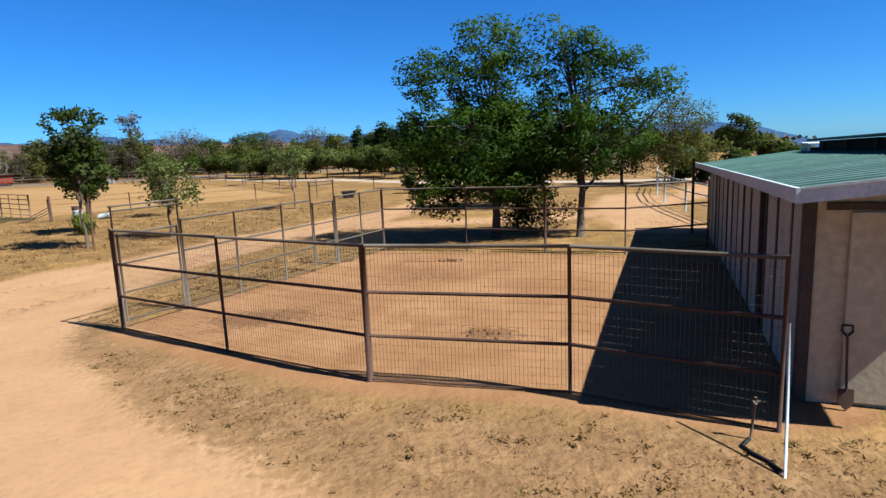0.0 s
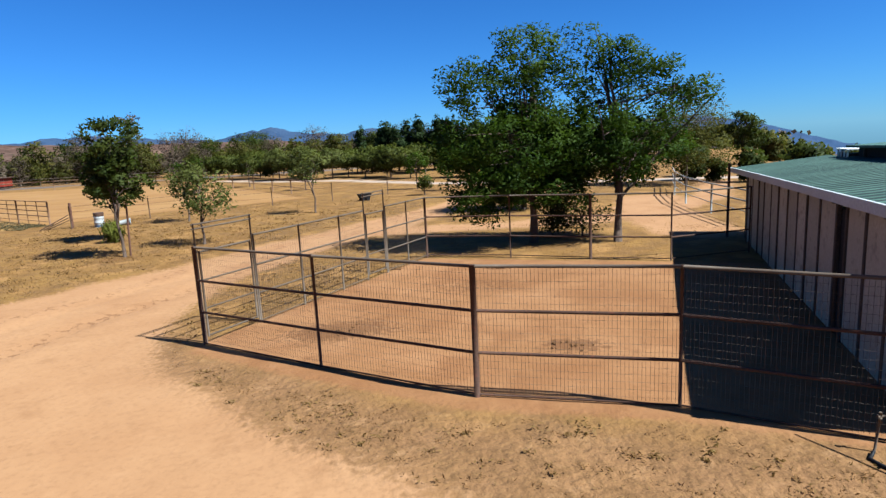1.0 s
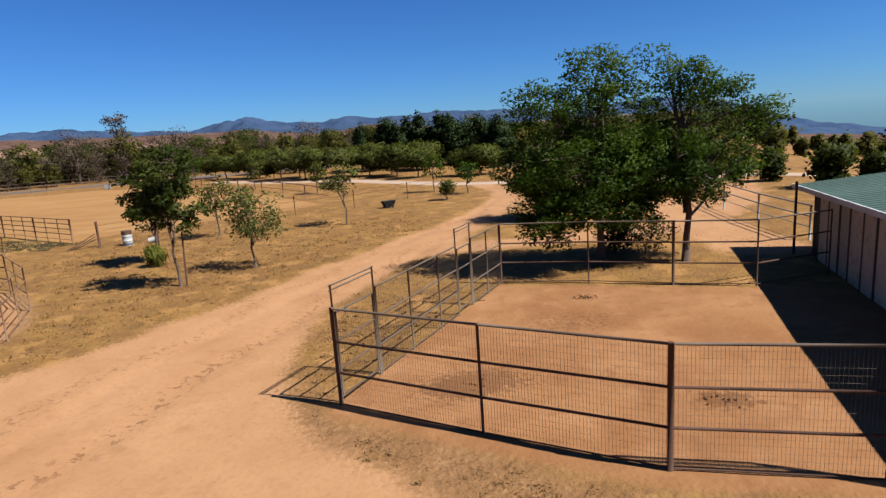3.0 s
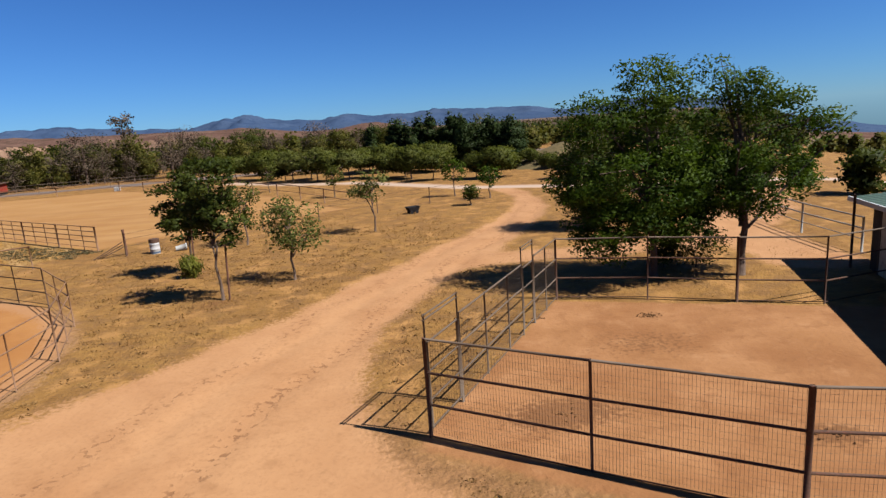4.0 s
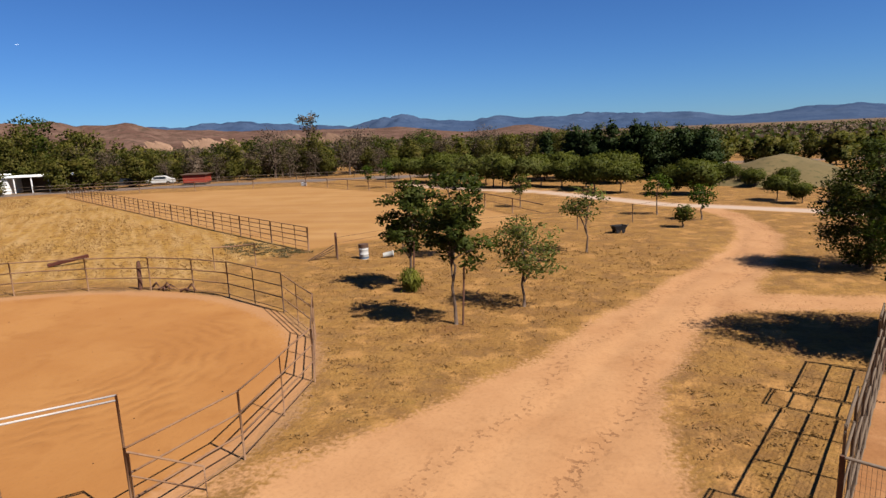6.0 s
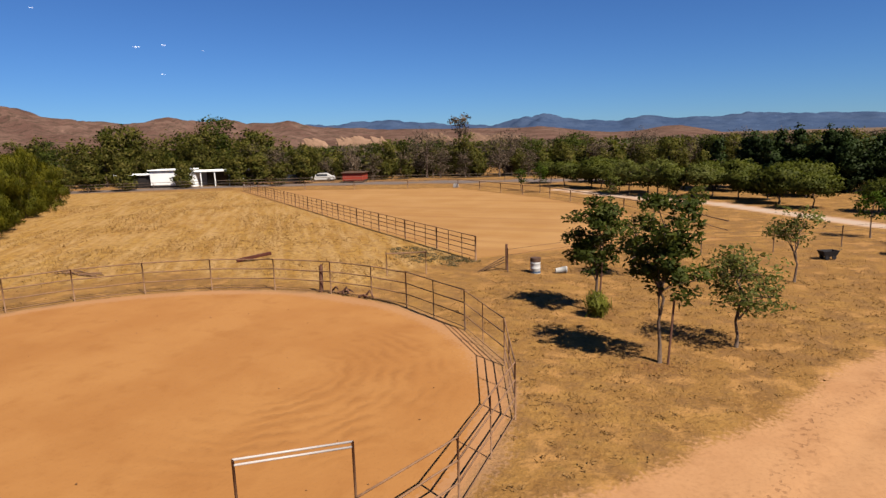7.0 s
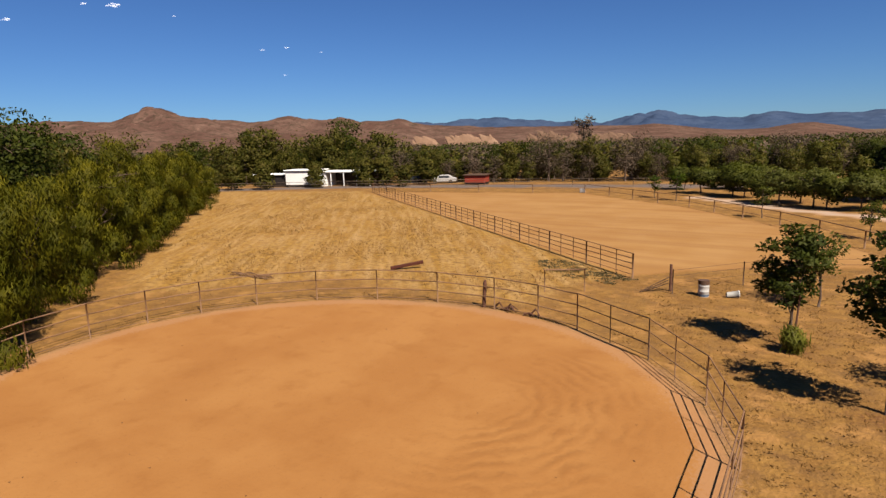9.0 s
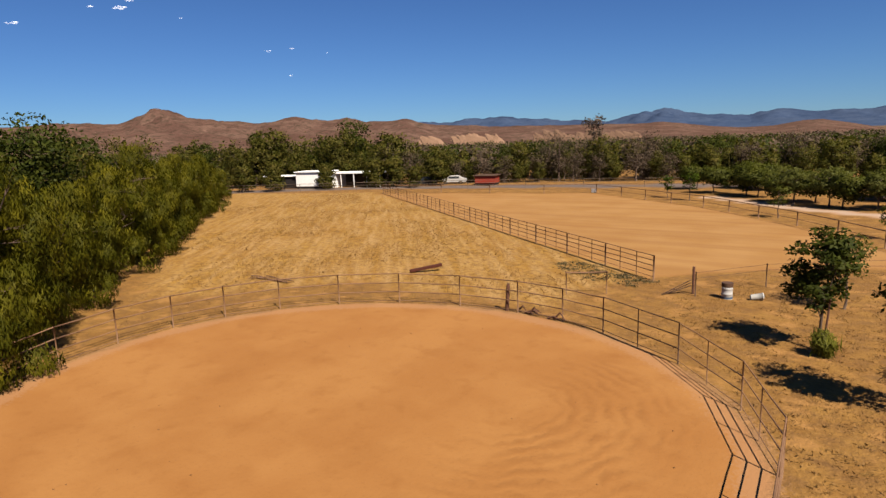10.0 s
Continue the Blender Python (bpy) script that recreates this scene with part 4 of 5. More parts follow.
panel(GATE_R, ring(-7.5), **PEN_S)
panel(ring(320), GATE_L, **PEN_S)
m, n = frame_to(GATE_L, GATE_R)
pg = thing("pen_gate", "open pen gateway with a raised double top bar of pale pipe", "gate", "gates", m)
for x in (0, n):
    part("post", Geo().tube([(x, 0, -0.05), (x, 0, 2.28)], 0.02, 10), M_TAN, pg, "", True)
for z in (2.27, 2.19):
    part("top_bar", Geo().tube([(0, 0, z), (n, 0, z)], 0.017, 8), M_BRIGHT, pg, "bright galvanised bar", True)
leaf = part("gate_leaf", Geo().tube([(n + 0.04, -0.04, 1.35), (n + 1.02, -1.02, 1.3), (n + 1.02, -1.02, 0.14), (n + 0.04, -0.04, 0.14), (n + 0.04, -0.04, 1.35)], 0.018, 8), M_TAN, pg, "leaf of the gate swung open outwards", True)
for z in (0.55, 0.95):
    part("bar", Geo().tube([(n + 0.04, -0.04, z), (n + 1.02, -1.02, z - 0.03)], 0.013, 8), M_TAN, leaf, "", True)
part("sill", Geo().tube([(0, 0, 0.02), (n, 0, 0.02)], 0.022, 8), M_RUST, pg, "", True)

m, n = frame_to((-25.9, 28.0), (-24.3, 29.0))
hr = thing("hitching_rail", "single weathered rail on two slim posts behind the pen", "rail", "", m)
for x in (0, n):
    part("post", Geo().tube([(x, 0, -0.05), (x, 0, 1.12)], 0.026, 8), M_TAN, hr, "", True)
part("rail", Geo().tube([(-0.05, 0, 1.08), (n * 0.5, 0, 1.06), (n + 0.05, 0, 1.07)], 0.035, 8), M_TAN, hr, "", True)

# ---- arena rails ----
ARP = [(-23.16, 32.60), (-71.74, 67.55)]
cnt = 14
RAIL = dict(height=1.3, heights=(0.2, 0.5, 0.78, 1.05, 1.3), rad=0.024, mat=M_TAN, label="sun-bleached brown pipe rail panel along the sand arena", group="arena fence", mids=(0.33, 0.67), post_rad=0.045)
for i in range(cnt):
    q0, q1 = [tuple(ARP[0][k] + (ARP[1][k] - ARP[0][k]) * j / cnt for k in (0, 1)) for j in (i, i + 1)]
    panel(q0, q1, **RAIL, end_post=i == cnt - 1)
LOW = dict(height=1.1, heights=(0.55, 1.1), rad=0.035, mat=M_TAN, label="weathered two-rail pipe fence on the far side of the arena", group="arena fence", post_rad=0.05)
far_line = [(-70.22, 68.82), (-63.73, 70.76), (-56.45, 71.85), (-49.27, 73.67), (-43.01, 75.96), (-38.63, 72.61), (-34.99, 69.96), (-31.50, 67.32), (-27.73, 64.69), (-24.85, 61.55), (-21.97, 58.22), (-18.83, 54.67), (-16.05, 50.77), (-13.46, 46.73), (-11.08, 42.68)]
for q0, q1 in zip(far_line, far_line[1:]):
    panel(q0, q1, **LOW)
WIREF = dict(height=1.15, heights=(0.5, 0.85, 1.12), rad=0.008, mat=M_RUST, label="thin wire strand fence on slim steel posts", group="wire fence", post_rad=0.028)
for q0, q1 in zip([(-20.64, 30.42), (-18.18, 33.64), (-15.36, 35.88), (-12.37, 37.55), (-8.92, 39.24), (-5.52, 41.71)], [(-18.18, 33.64), (-15.36, 35.88), (-12.37, 37.55), (-8.92, 39.24), (-5.52, 41.71), (-2.30, 44.64)]):
    panel(q0, q1, **WIREF)
stack = thing("rail_stack", "loose pipe rails leaning against a wooden post", "pipe rails", "", pose(-21.46, 30.50, 0, 0, 0, 20))
part("post", Geo().tube([(0.7, 0.1, 0), (0.7, 0.1, 1.3)], 0.06, 8), M_WOOD, stack)
for i in range(3):
    part("rail", Geo().tube([(-0.7 + i * 0.15, -0.3 + 0.1 * i, 0.03), (0.6, 0.02 + 0.02 * i, 0.7 - 0.14 * i)], 0.022, 7), M_RUST, stack)
STREETF = dict(height=1.2, heights=(0.4, 0.8, 1.2), rad=0.03, mat=M_GALV, label="long pale rail fence along the street", group="street fence", post_rad=0.04)
sf = [(-104, 57), (-96, 61.6), (-88, 66.3), (-80, 70.7), (-72, 74.4), (-64, 78), (-56, 81.3), (-48, 83.8), (-40, 86), (-32, 88)]
for q0, q1 in zip(sf, sf[1:]):
    panel(q0, q1, **STREETF)
WR = dict(height=1.2, heights=(0.45, 0.82, 1.2), rad=0.028, mat=M_SACK, label="white rail fence beside the side lane", group="white fence", post_rad=0.04)
for q0, q1 in (((8.9, 20.6), (9.1, 24.2)), ((9.1, 24.2), (9.6, 28)), ((9.6, 28), (10.6, 32)), ((10.6, 32), (12, 36))):
    panel(q0, q1, **WR)

# ---- trees beside the paddock ----
tree("tall leafy ash tree with a wide dark crown behind the paddock", 1.25, 19.5, 6.9,
     [(-0.2, 0, 5.73, 1.2, 1.2, 1.04, 46), (-1.7, -0.2, 4.79, 1.2, 1.2, 0.95, 36), (0.5, 0.3, 4.51, 1.6, 1.5, 1.23, 60), (-2.3, -0.2, 3.38, 0.9, 1.2, 0.76, 30), (-0.6, -0.3, 3.10, 2.0, 1.9, 1.14, 130), (1.2, 0, 2.82, 1.5, 1.6, 1.04, 90), (-0.9, -0.5, 1.88, 1.7, 1.4, 0.66, 60), (-1.9, -0.8, 1.41, 0.8, 0.8, 0.47, 16), (0.9, -0.3, 1.79, 1.2, 1.2, 0.57, 34)],
     F_BIG, 11, per=92, size=0.12, spread=0.23, trunk=0.13, fork=0.18, n=34)
tree("tall open ash tree with thin upper branches behind the paddock", 3.85, 19.0, 6.7,
     [(-0.9, 0.2, 5.83, 0.7, 0.7, 0.76, 18), (0.25, 0, 5.36, 0.5, 0.5, 0.85, 26), (1.4, 0.2, 5.08, 0.8, 0.8, 0.57, 17), (2.4, 0, 4.51, 0.9, 0.7, 0.47, 14), (0.2, 0, 4.04, 1.5, 1.4, 0.85, 44), (0.6, 0.1, 2.91, 1.5, 1.5, 0.95, 90), (-0.8, 0.2, 2.91, 1.2, 1.3, 0.95, 54)],
     F_BIG, 12, per=80, size=0.115, spread=0.23, trunk=0.12, fork=0.2, n=34)
tree("bushy yellow-green tree behind the ash trees", 13.6, 38.0, 5.8, [(0, 0, 3.9, 2.2, 2.2, 1.6, 150), (0.3, 0, 2.0, 2.5, 2.2, 1.2, 120)], F_WOOD, 13, per=36, size=0.14, spread=0.28, trunk=0.1)
tree("round green tree behind the paddock", 11.0, 40.0, 5.0, [(0, 0, 2.8, 1.6, 1.6, 1.5, 110), (0, 0, 1.5, 1.7, 1.6, 0.9, 80)], F_DARK, 14, per=34, size=0.16, spread=0.3, trunk=0.1)
tree("dense dark tree leafy to the ground behind the ash trees", 2.2, 29.0, 5.4,
     [(0.1, 0, 4.2, 1.1, 1.1, 0.9, 60), (-0.2, 0, 3.2, 1.6, 1.6, 0.9, 90), (0.1, 0.1, 2.2, 1.9, 1.8, 0.8, 110), (-0.3, 0, 1.3, 1.6, 1.6, 0.6, 70), (-0.2, 0, 0.6, 0.9, 0.9, 0.35, 30)],
     F_DARK, 15, per=46, size=0.14, spread=0.24, trunk=0.11, fork=0.2, n=24)
for i, (x, y, w) in enumerate(((3.0, 20.3, 0.9), (2.1, 20.6, 0.7), (2.6, 21.2, 0.7))):
    tree("low dark shrub under the ash trees", x, y, 1.2, [(0, 0, 0.65, w, w * 0.8, 0.55, 46)], F_DARK, 20 + i, per=26, size=0.11, spread=0.18, trunk=0.03, name="shrub", category="shrub", group="shrubs", n=5)

# ---- young trees on the dry lawn ----
tree("young round tree with dense dark leaves on a short trunk", -15.51, 25.26, 4.45, [(0, 0, 3.0, 1.0, 1.0, 1.1, 50), (-0.2, 0, 2.1, 1.0, 0.95, 0.7, 40), (0.3, 0, 3.8, 0.4, 0.4, 0.5, 9)], F_DARK, 31, per=46, size=0.17, spread=0.16, trunk=0.06, group="lawn trees")
tree("young staked tree with a tall dark green crown", -12.86, 20.79, 5.2, [(0.1, 0, 3.9, 0.9, 0.9, 1.0, 36), (-0.25, 0.1, 3.0, 1.05, 1.0, 0.8, 40), (0.25, 0, 2.4, 0.9, 0.9, 0.5, 20)], F_DARK, 32, per=46, size=0.165, spread=0.16, trunk=0.055, lean=(-0.15, 0), group="lawn trees")
tree("young open tree with pale green leaves", -10.89, 22.89, 3.4, [(0, 0, 2.1, 1.2, 1.15, 0.75, 60), (0.35, 0, 1.55, 1.0, 1.0, 0.45, 30), (-0.2, 0, 2.8, 0.5, 0.5, 0.45, 13)], F_LIGHT, 33, per=22, size=0.14, spread=0.18, trunk=0.05, group="lawn trees")
tree("young tree with sparse leaves behind the others", -14.97, 31.21, 3.4, [(0, 0, 2.2, 0.8, 0.8, 0.95, 50)], F_OLIVE, 34, per=24, size=0.15, spread=0.2, trunk=0.05, group="lawn trees")
tree("thin yellow-green sapling on the dry grass", -8.57, 32.19, 3.4, [(0, 0, 2.5, 1.0, 1.0, 0.7, 38), (-0.6, 0, 2.1, 0.5, 0.5, 0.3, 10)], F_LIGHT, 35, per=20, size=0.17, spread=0.2, trunk=0.05, group="lawn trees")
for i, (x, y, h) in enumerate(((-3.6, 45.2, 3.0), (-2.9, 39.6, 1.5), (-1.3, 42.6, 2.6), (-20.6, 59.0, 3.0), (-30.3, 70, 3.6), (-13.2, 50.5, 2.8), (-33.2, 72.2, 2.8))):
    tree("small young tree with fresh green leaves", x, y, h, [(0, 0, h * 0.62, h * 0.26, h * 0.26, h * 0.3, 34)], F_OLIVE if i % 2 else F_BIG, 40 + i, per=18, size=0.2, spread=0.2, trunk=0.05, group="lawn trees", n=8)
tree("low yellow-green shrub at the foot of a young tree", -15.3, 24.6, 1.2, [(0, 0, 0.45, 0.3, 0.3, 0.36, 26)], F_SPIKY, 51, per=30, size=0.42, spread=0.12, trunk=0.02, name="shrub", category="shrub", group="shrubs", n=5, droop=-1.5, ratio=0.1)
for x, y in ((-12.64, 20.75), (-15.36, 25.1)):
    st = thing("tree_stake", "dark wooden stake beside a young tree", "stake", "tree stakes", pose(x, y, 0, 0, 3, 0))
    part("stake", Geo().tube([(0, 0, -0.05), (0, 0, 1.9)], [0.035, 0.03], 7), M_WOOD, st)

# ---- hedge of pepper trees ----
hl = [(-34.8, 4.5), (-38.2, 7.8), (-41.0, 10.0), (-44.0, 13.5), (-47.8, 16.2), (-51.5, 19.6), (-55.5, 23.5), (-59.5, 27), (-63.5, 30.5), (-67.5, 34), (-71.5, 37), (-76, 40.8), (-81, 45), (-86.5, 49.5)]
for i, (x, y) in enumerate(hl):
    h = (5.6, 6.0, 6.3, 6.6, 6.8, 7.0, 7.2, 7.3, 7.3, 7.2, 7.0, 6.8, 6.6, 6.2)[i]
    rng_h = random.Random(i)
    h *= rng_h.uniform(0.72, 1.2)
    ox, oy = -1.5 + rng_h.uniform(-0.8, 0.8), 0.0 + rng_h.uniform(-0.6, 0.6)
    lumps = [(0, 0, h * 0.42, 1.9, 1.8, h * 0.3, 5)]
    for q in range(13):
        a, e = rng_h.uniform(0, 6.28), rng_h.uniform(-0.25, 1.0)
        c = math.sqrt(max(0.0, 1 - e * e))
        w = rng_h.uniform(0.7, 1.15)
        lumps.append((2.3 * c * math.cos(a), 2.2 * c * math.sin(a), h * (0.46 + 0.36 * e), w, w, w * rng_h.uniform(1.1, 1.6), 4))
    for q in range(8):
        a, w = q * 0.785 + rng_h.uniform(-0.3, 0.3), rng_h.uniform(0.75, 1.1)
        lumps.append((2.3 * math.cos(a), 2.2 * math.sin(a), h * rng_h.uniform(0.1, 0.26), w, w, w * 1.2, 4))
    tree("weeping pepper tree with hanging yellow-green foliage in a hedge row", x + ox, y + oy, h, lumps, F_PEPPER, 60 + i, per=300, size=0.27, spread=0.27, tall=1.5,
         trunk=0.16, group="hedge trees", droop=2.2, ratio=0.16, inner=0.6, follow=0.78)
for i, (x, y, h) in enumerate(((-42, 2, 7), (-48, 8, 7.6), (-55, 13, 8.2), (-62, 18, 8.6), (-70, 24, 8.8), (-78, 30, 9.0), (-50, -2, 8.0), (-63, 20, 10.4), (-67, 16.5, 9.8), (-57.5, 14, 9.6), (-84, 38, 9.0))):
    tree("tall dense green tree behind the hedge row", x, y, h, [(0, 0, h * 0.62, 3.0, 3.0, h * 0.36, 90), (0, 0, h * 0.34, 2.8, 2.8, h * 0.28, 60)], F_DARK if i % 2 else F_WOOD, 80 + i, per=46, size=0.34, spread=0.6, trunk=0.2, group="hedge trees", droop=0.5)


# ---- distant woods, orchard and pines ----
def variants(label, h, shape, mat, count, seed, size, per, group, name="tree", droop=0.0, wide=0.4):
    out = []
    for i in range(count):
        out.append(tree(label, 0, 0, h, shape(random.Random(seed + i), h), mat, seed + i, per=per, size=size, spread=wide, trunk=h * 0.022, group=group, name=name, n=9, droop=droop, ratio=0.7, follow=0.85))
    return out


def round_crown(r, h):
    return [(r.uniform(-0.3, 0.3) * h * 0.3, r.uniform(-0.3, 0.3) * h * 0.3, h * z, h * r.uniform(0.22, 0.34), h * r.uniform(0.22, 0.34), h * r.uniform(0.16, 0.24), 26) for z in (0.24, 0.42, 0.6, 0.78)]


def cone_crown(r, h):
    return [(r.uniform(-0.05, 0.05) * h, r.uniform(-0.05, 0.05) * h, h * z, h * w, h * w, h * 0.13, k) for z, w, k in ((0.25, 0.24, 40), (0.45, 0.2, 36), (0.65, 0.14, 26), (0.84, 0.08, 14), (0.95, 0.035, 6))]


def umbrella(r, h):
    return [(r.uniform(-0.25, 0.25) * h, r.uniform(-0.2, 0.2) * h, h * r.uniform(0.48, 0.72), h * r.uniform(0.3, 0.42), h * r.uniform(0.3, 0.42), h * r.uniform(0.2, 0.3), 30) for _ in range(4)]


def spread_out(protos, places, seed, hs, fall=None):
    r = random.Random(seed)
    for i, (x, y) in enumerate(places):
        p = protos[i % len(protos)]
        s = r.uniform(*hs) * (fall(x, y) if fall else 1)
        x, y = x + r.uniform(-0.8, 0.8), y + r.uniform(-0.8, 0.8)
        m = pose(x, y, float(land(x, y)) - 0.03, 0, 0, r.uniform(0, 360))
        if i < len(protos):
            p.matrix_basis = m
            p.scale = (s, s, s)
        else:
            keep = p.scale.copy()
            p.scale = (s, s, s)
            copy_thing(p, m)
            p.scale = keep


def lerp_line(line, n, off=0.0, seed=0):
    r = random.Random(seed)
    out = []
    for i in range(n):
        f = (i + r.uniform(-0.3, 0.3)) / max(1, n - 1) * (len(line) - 1)
        j = min(max(int(f), 0), len(line) - 2)
        t = f - j
        out.append((line[j][0] + (line[j + 1][0] - line[j][0]) * t + r.uniform(-off, off), line[j][1] + (line[j + 1][1] - line[j][1]) * t + r.uniform(-off, off)))
    return out


def low_east(x, y):
    """The woods grow lower to the east, with a dip before the pale rocks."""
    w = math.degrees(math.atan2(-14 - x, y - 2))
    return float(np.interp(w, [-22, -15, -11, 6, 20, 28, 31, 35, 38, 42], [0.4, 0.42, 0.52, 0.58, 0.64, 0.66, 0.54, 0.55, 0.8, 0.95]))


orchard = variants("low spreading orchard tree with an olive green crown", 3.6, umbrella, F_OLIVE, 4, 200, 0.24, 40, "orchard trees")
spread_out(orchard, lerp_line([(-33, 82), (-20, 71.5), (-9, 66), (0, 57), (8, 50)], 18, 1.0, 1) + lerp_line([(-30, 88), (-14, 78), (0, 68), (9, 60)], 17, 1.5, 2), 5, (0.78, 1.08), lambda x, y: float(np.interp(x, [-30, 0, 5], [1, 1, 0.55])))
wood = variants("tall dense woodland tree with dull green leaves", 8.6, round_crown, F_WOOD, 5, 220, 0.36, 34, "woodland trees", wide=0.62)
spread_out(wood, lerp_line([(-118, 66), (-100, 76), (-84, 84), (-66, 92), (-48, 98), (-30, 100), (-8, 98), (20, 92)], 52, 3.0, 3), 7, (0.5, 1.36), low_east)
darkw = variants("tall dark green woodland tree", 9.0, round_crown, F_DARK, 3, 240, 0.36, 30, "woodland trees", wide=0.62)
spread_out(darkw, lerp_line([(-124, 78), (-104, 88), (-86, 96), (-66, 104), (-46, 108), (-20, 108), (10, 102)], 40, 4.0, 4), 9, (0.5, 1.4), low_east)
dry = variants("bare brown deciduous tree with dry twigs", 8.6, round_crown, F_BROWN, 3, 260, 0.24, 22, "bare trees", wide=0.6)
spread_out(dry, lerp_line([(-62, 95), (-46, 100), (-34, 103), (-20, 104), (-8, 104)], 14, 3.0, 5) + lerp_line([(-84, 81), (-66, 89), (-54, 93), (-40, 96)], 11, 2.0, 15), 11, (0.8, 1.5), low_east)
pines = variants("dark conifer with a pointed crown", 8.6, cone_crown, F_PINE, 3, 280, 0.36, 34, "pines")
spread_out(pines, lerp_line([(-11, 79), (-6, 77), (-1, 75), (3, 73)], 15, 1.6, 6), 13, (0.62, 0.74))
oaks = variants("broad dark evergreen tree", 7.0, round_crown, F_PINE, 2, 300, 0.3, 40, "pines", wide=0.5)
spread_out(oaks, lerp_line([(-1, 76), (1.5, 75), (3.5, 74), (5.2, 73)], 11, 1.2, 7), 15, (0.66, 0.76))
scrub = variants("rounded green bush along the side lane", 3.2, round_crown, F_DARK, 3, 320, 0.32, 24, "lane bushes")
spread_out(scrub, lerp_line([(15, 44), (18, 36), (22, 30), (26, 26), (34, 24)], 14, 1.5, 8), 17, (0.45, 0.8))

under = variants("low tangled brush at the foot of the woods", 3.4, round_crown, F_WOOD, 3, 340, 0.4, 22, "wood brush", name="shrub")
spread_out(under, lerp_line([(-124, 70), (-106, 80), (-86, 89), (-66, 97), (-46, 102), (-26, 104), (0, 100), (24, 92)], 46, 2.0, 9), 19, (0.8, 1.3))
tree("tall thin bare tree standing above the woods", -53.5, 101, 10.6, [(0, 0, 9.3, 1.8, 1.8, 1.0, 26), (0.5, 0, 7.7, 1.4, 1.4, 0.8, 12)], F_BROWN, 361, per=14, size=0.45, spread=0.45, trunk=0.22, fork=0.6)

spread_out(variants("green tree along the far side of the barn lane", 3.2, round_crown, F_WOOD, 3, 380, 0.4, 26, "lane trees"), lerp_line([(24, 78), (34, 66), (44, 56), (54, 46), (60, 34)], 22, 3.0, 10), 21, (0.5, 0.85))
spread_out(variants("leafy street tree in front of the white houses", 4.6, round_crown, F_WOOD, 2, 390, 0.32, 24, "street trees"), [(-94.5, 65.5), (-72.3, 81.6), (-101, 61.5), (-73, 77), (-87.6, 71.6), (-80.8, 75.8), (-78.2, 77.4), (-98, 63.5)], 23, (0.75, 1.1))


tree("dark round tree beyond the barn", 25.5, 55.0, 5.0, [(0, 0, 3.4, 1.3, 1.3, 1.3, 60), (0.8, 0, 2.2, 1.2, 1.2, 0.9, 40)], F_DARK, 470, per=30, size=0.26, spread=0.3, trunk=0.12, group="lane trees")

# the far woods beyond the street, too many to count
rw = np.random.default_rng(900)
belt = [(-170, 70), (-140, 92), (-110, 108), (-80, 120), (-50, 124), (-20, 122), (10, 116), (35, 104), (60, 86), (84, 66), (110, 50), (140, 40)]
pts, face = [], []
for i in range(420):
    f = rw.uniform(0, len(belt) - 1.001)
    j = int(f)
    x = belt[j][0] + (belt[j + 1][0] - belt[j][0]) * (f - j) + rw.normal() * 5
    y = belt[j][1] + (belt[j + 1][1] - belt[j][1]) * (f - j) + abs(rw.normal()) * 8
    hh = rw.uniform(3.6, 9.2) * low_east(x, y)
    for z, w in ((0.2, 0.34), (0.45, 0.36), (0.72, 0.27), (0.92, 0.14)):
        m = int(90 * w / 0.3)
        off = rw.normal(size=(m, 3))
        pts.append(np.array([x, y, land(x, y) + hh * z]) + off * np.array([hh * w * 0.55, hh * w * 0.55, hh * 0.1]))
        face.append(off + np.array([0, 0, 0.8]))
pts, face = np.concatenate(pts), np.concatenate(face)
face /= np.linalg.norm(face, axis=1)[:, None]
keep = pts[:, 2] > land(pts[:, 0], pts[:, 1]) + 0.2
pts, face = pts[keep], face[keep]
tagged(new("far_woods", leaf_mesh("far_woods", pts, 0.6, F_WOOD, rw, 0.75, 0.0, face, 0.85)), "distant belt of dull green woodland", "woods", "", "stuff")
for i, (x, y, h) in enumerate(((-20.5, 69.5, 3.9), (-17.5, 68.0, 4.2), (-13.8, 66.5, 3.6))):
    tree("bright yellow-green orchard tree beside the lane", x, y, h, [(0, 0, h * 0.62, h * 0.38, h * 0.38, h * 0.26, 60)], F_LIGHT, 410 + i, per=40, size=0.26, spread=0.26, trunk=0.08, group="orchard trees", n=8)

# scattered scrub over the far plain
rs = np.random.default_rng(910)
for kind_f, count, words in ((F_DARK, 800, "dull green scrub scattered over the far plain"), (F_BROWN, 900, "dry brown scrub scattered over the far plain")):
    pts = []
    for i in range(count):
        d, w = 135 + 480 * rs.random() ** 1.3, radians(rs.uniform(-65, 100))
        x, y, r = -10 - math.sin(w) * d, math.cos(w) * d, rs.uniform(2.5, 6.0)
        if y < 20 or land(x, y) < -1:
            continue
        m = 46
        pts.append(np.array([x, y, land(x, y) + 1.6]) + rs.normal(size=(m, 3)) * np.array([r, r, 0.9]))
    pts = np.concatenate(pts)
    tagged(new("far_scrub", leaf_mesh("far_scrub", pts[pts[:, 2] > land(pts[:, 0], pts[:, 1]) + 0.2], 1.3, kind_f, rs, 0.75)), words, "scrub", "", "stuff")

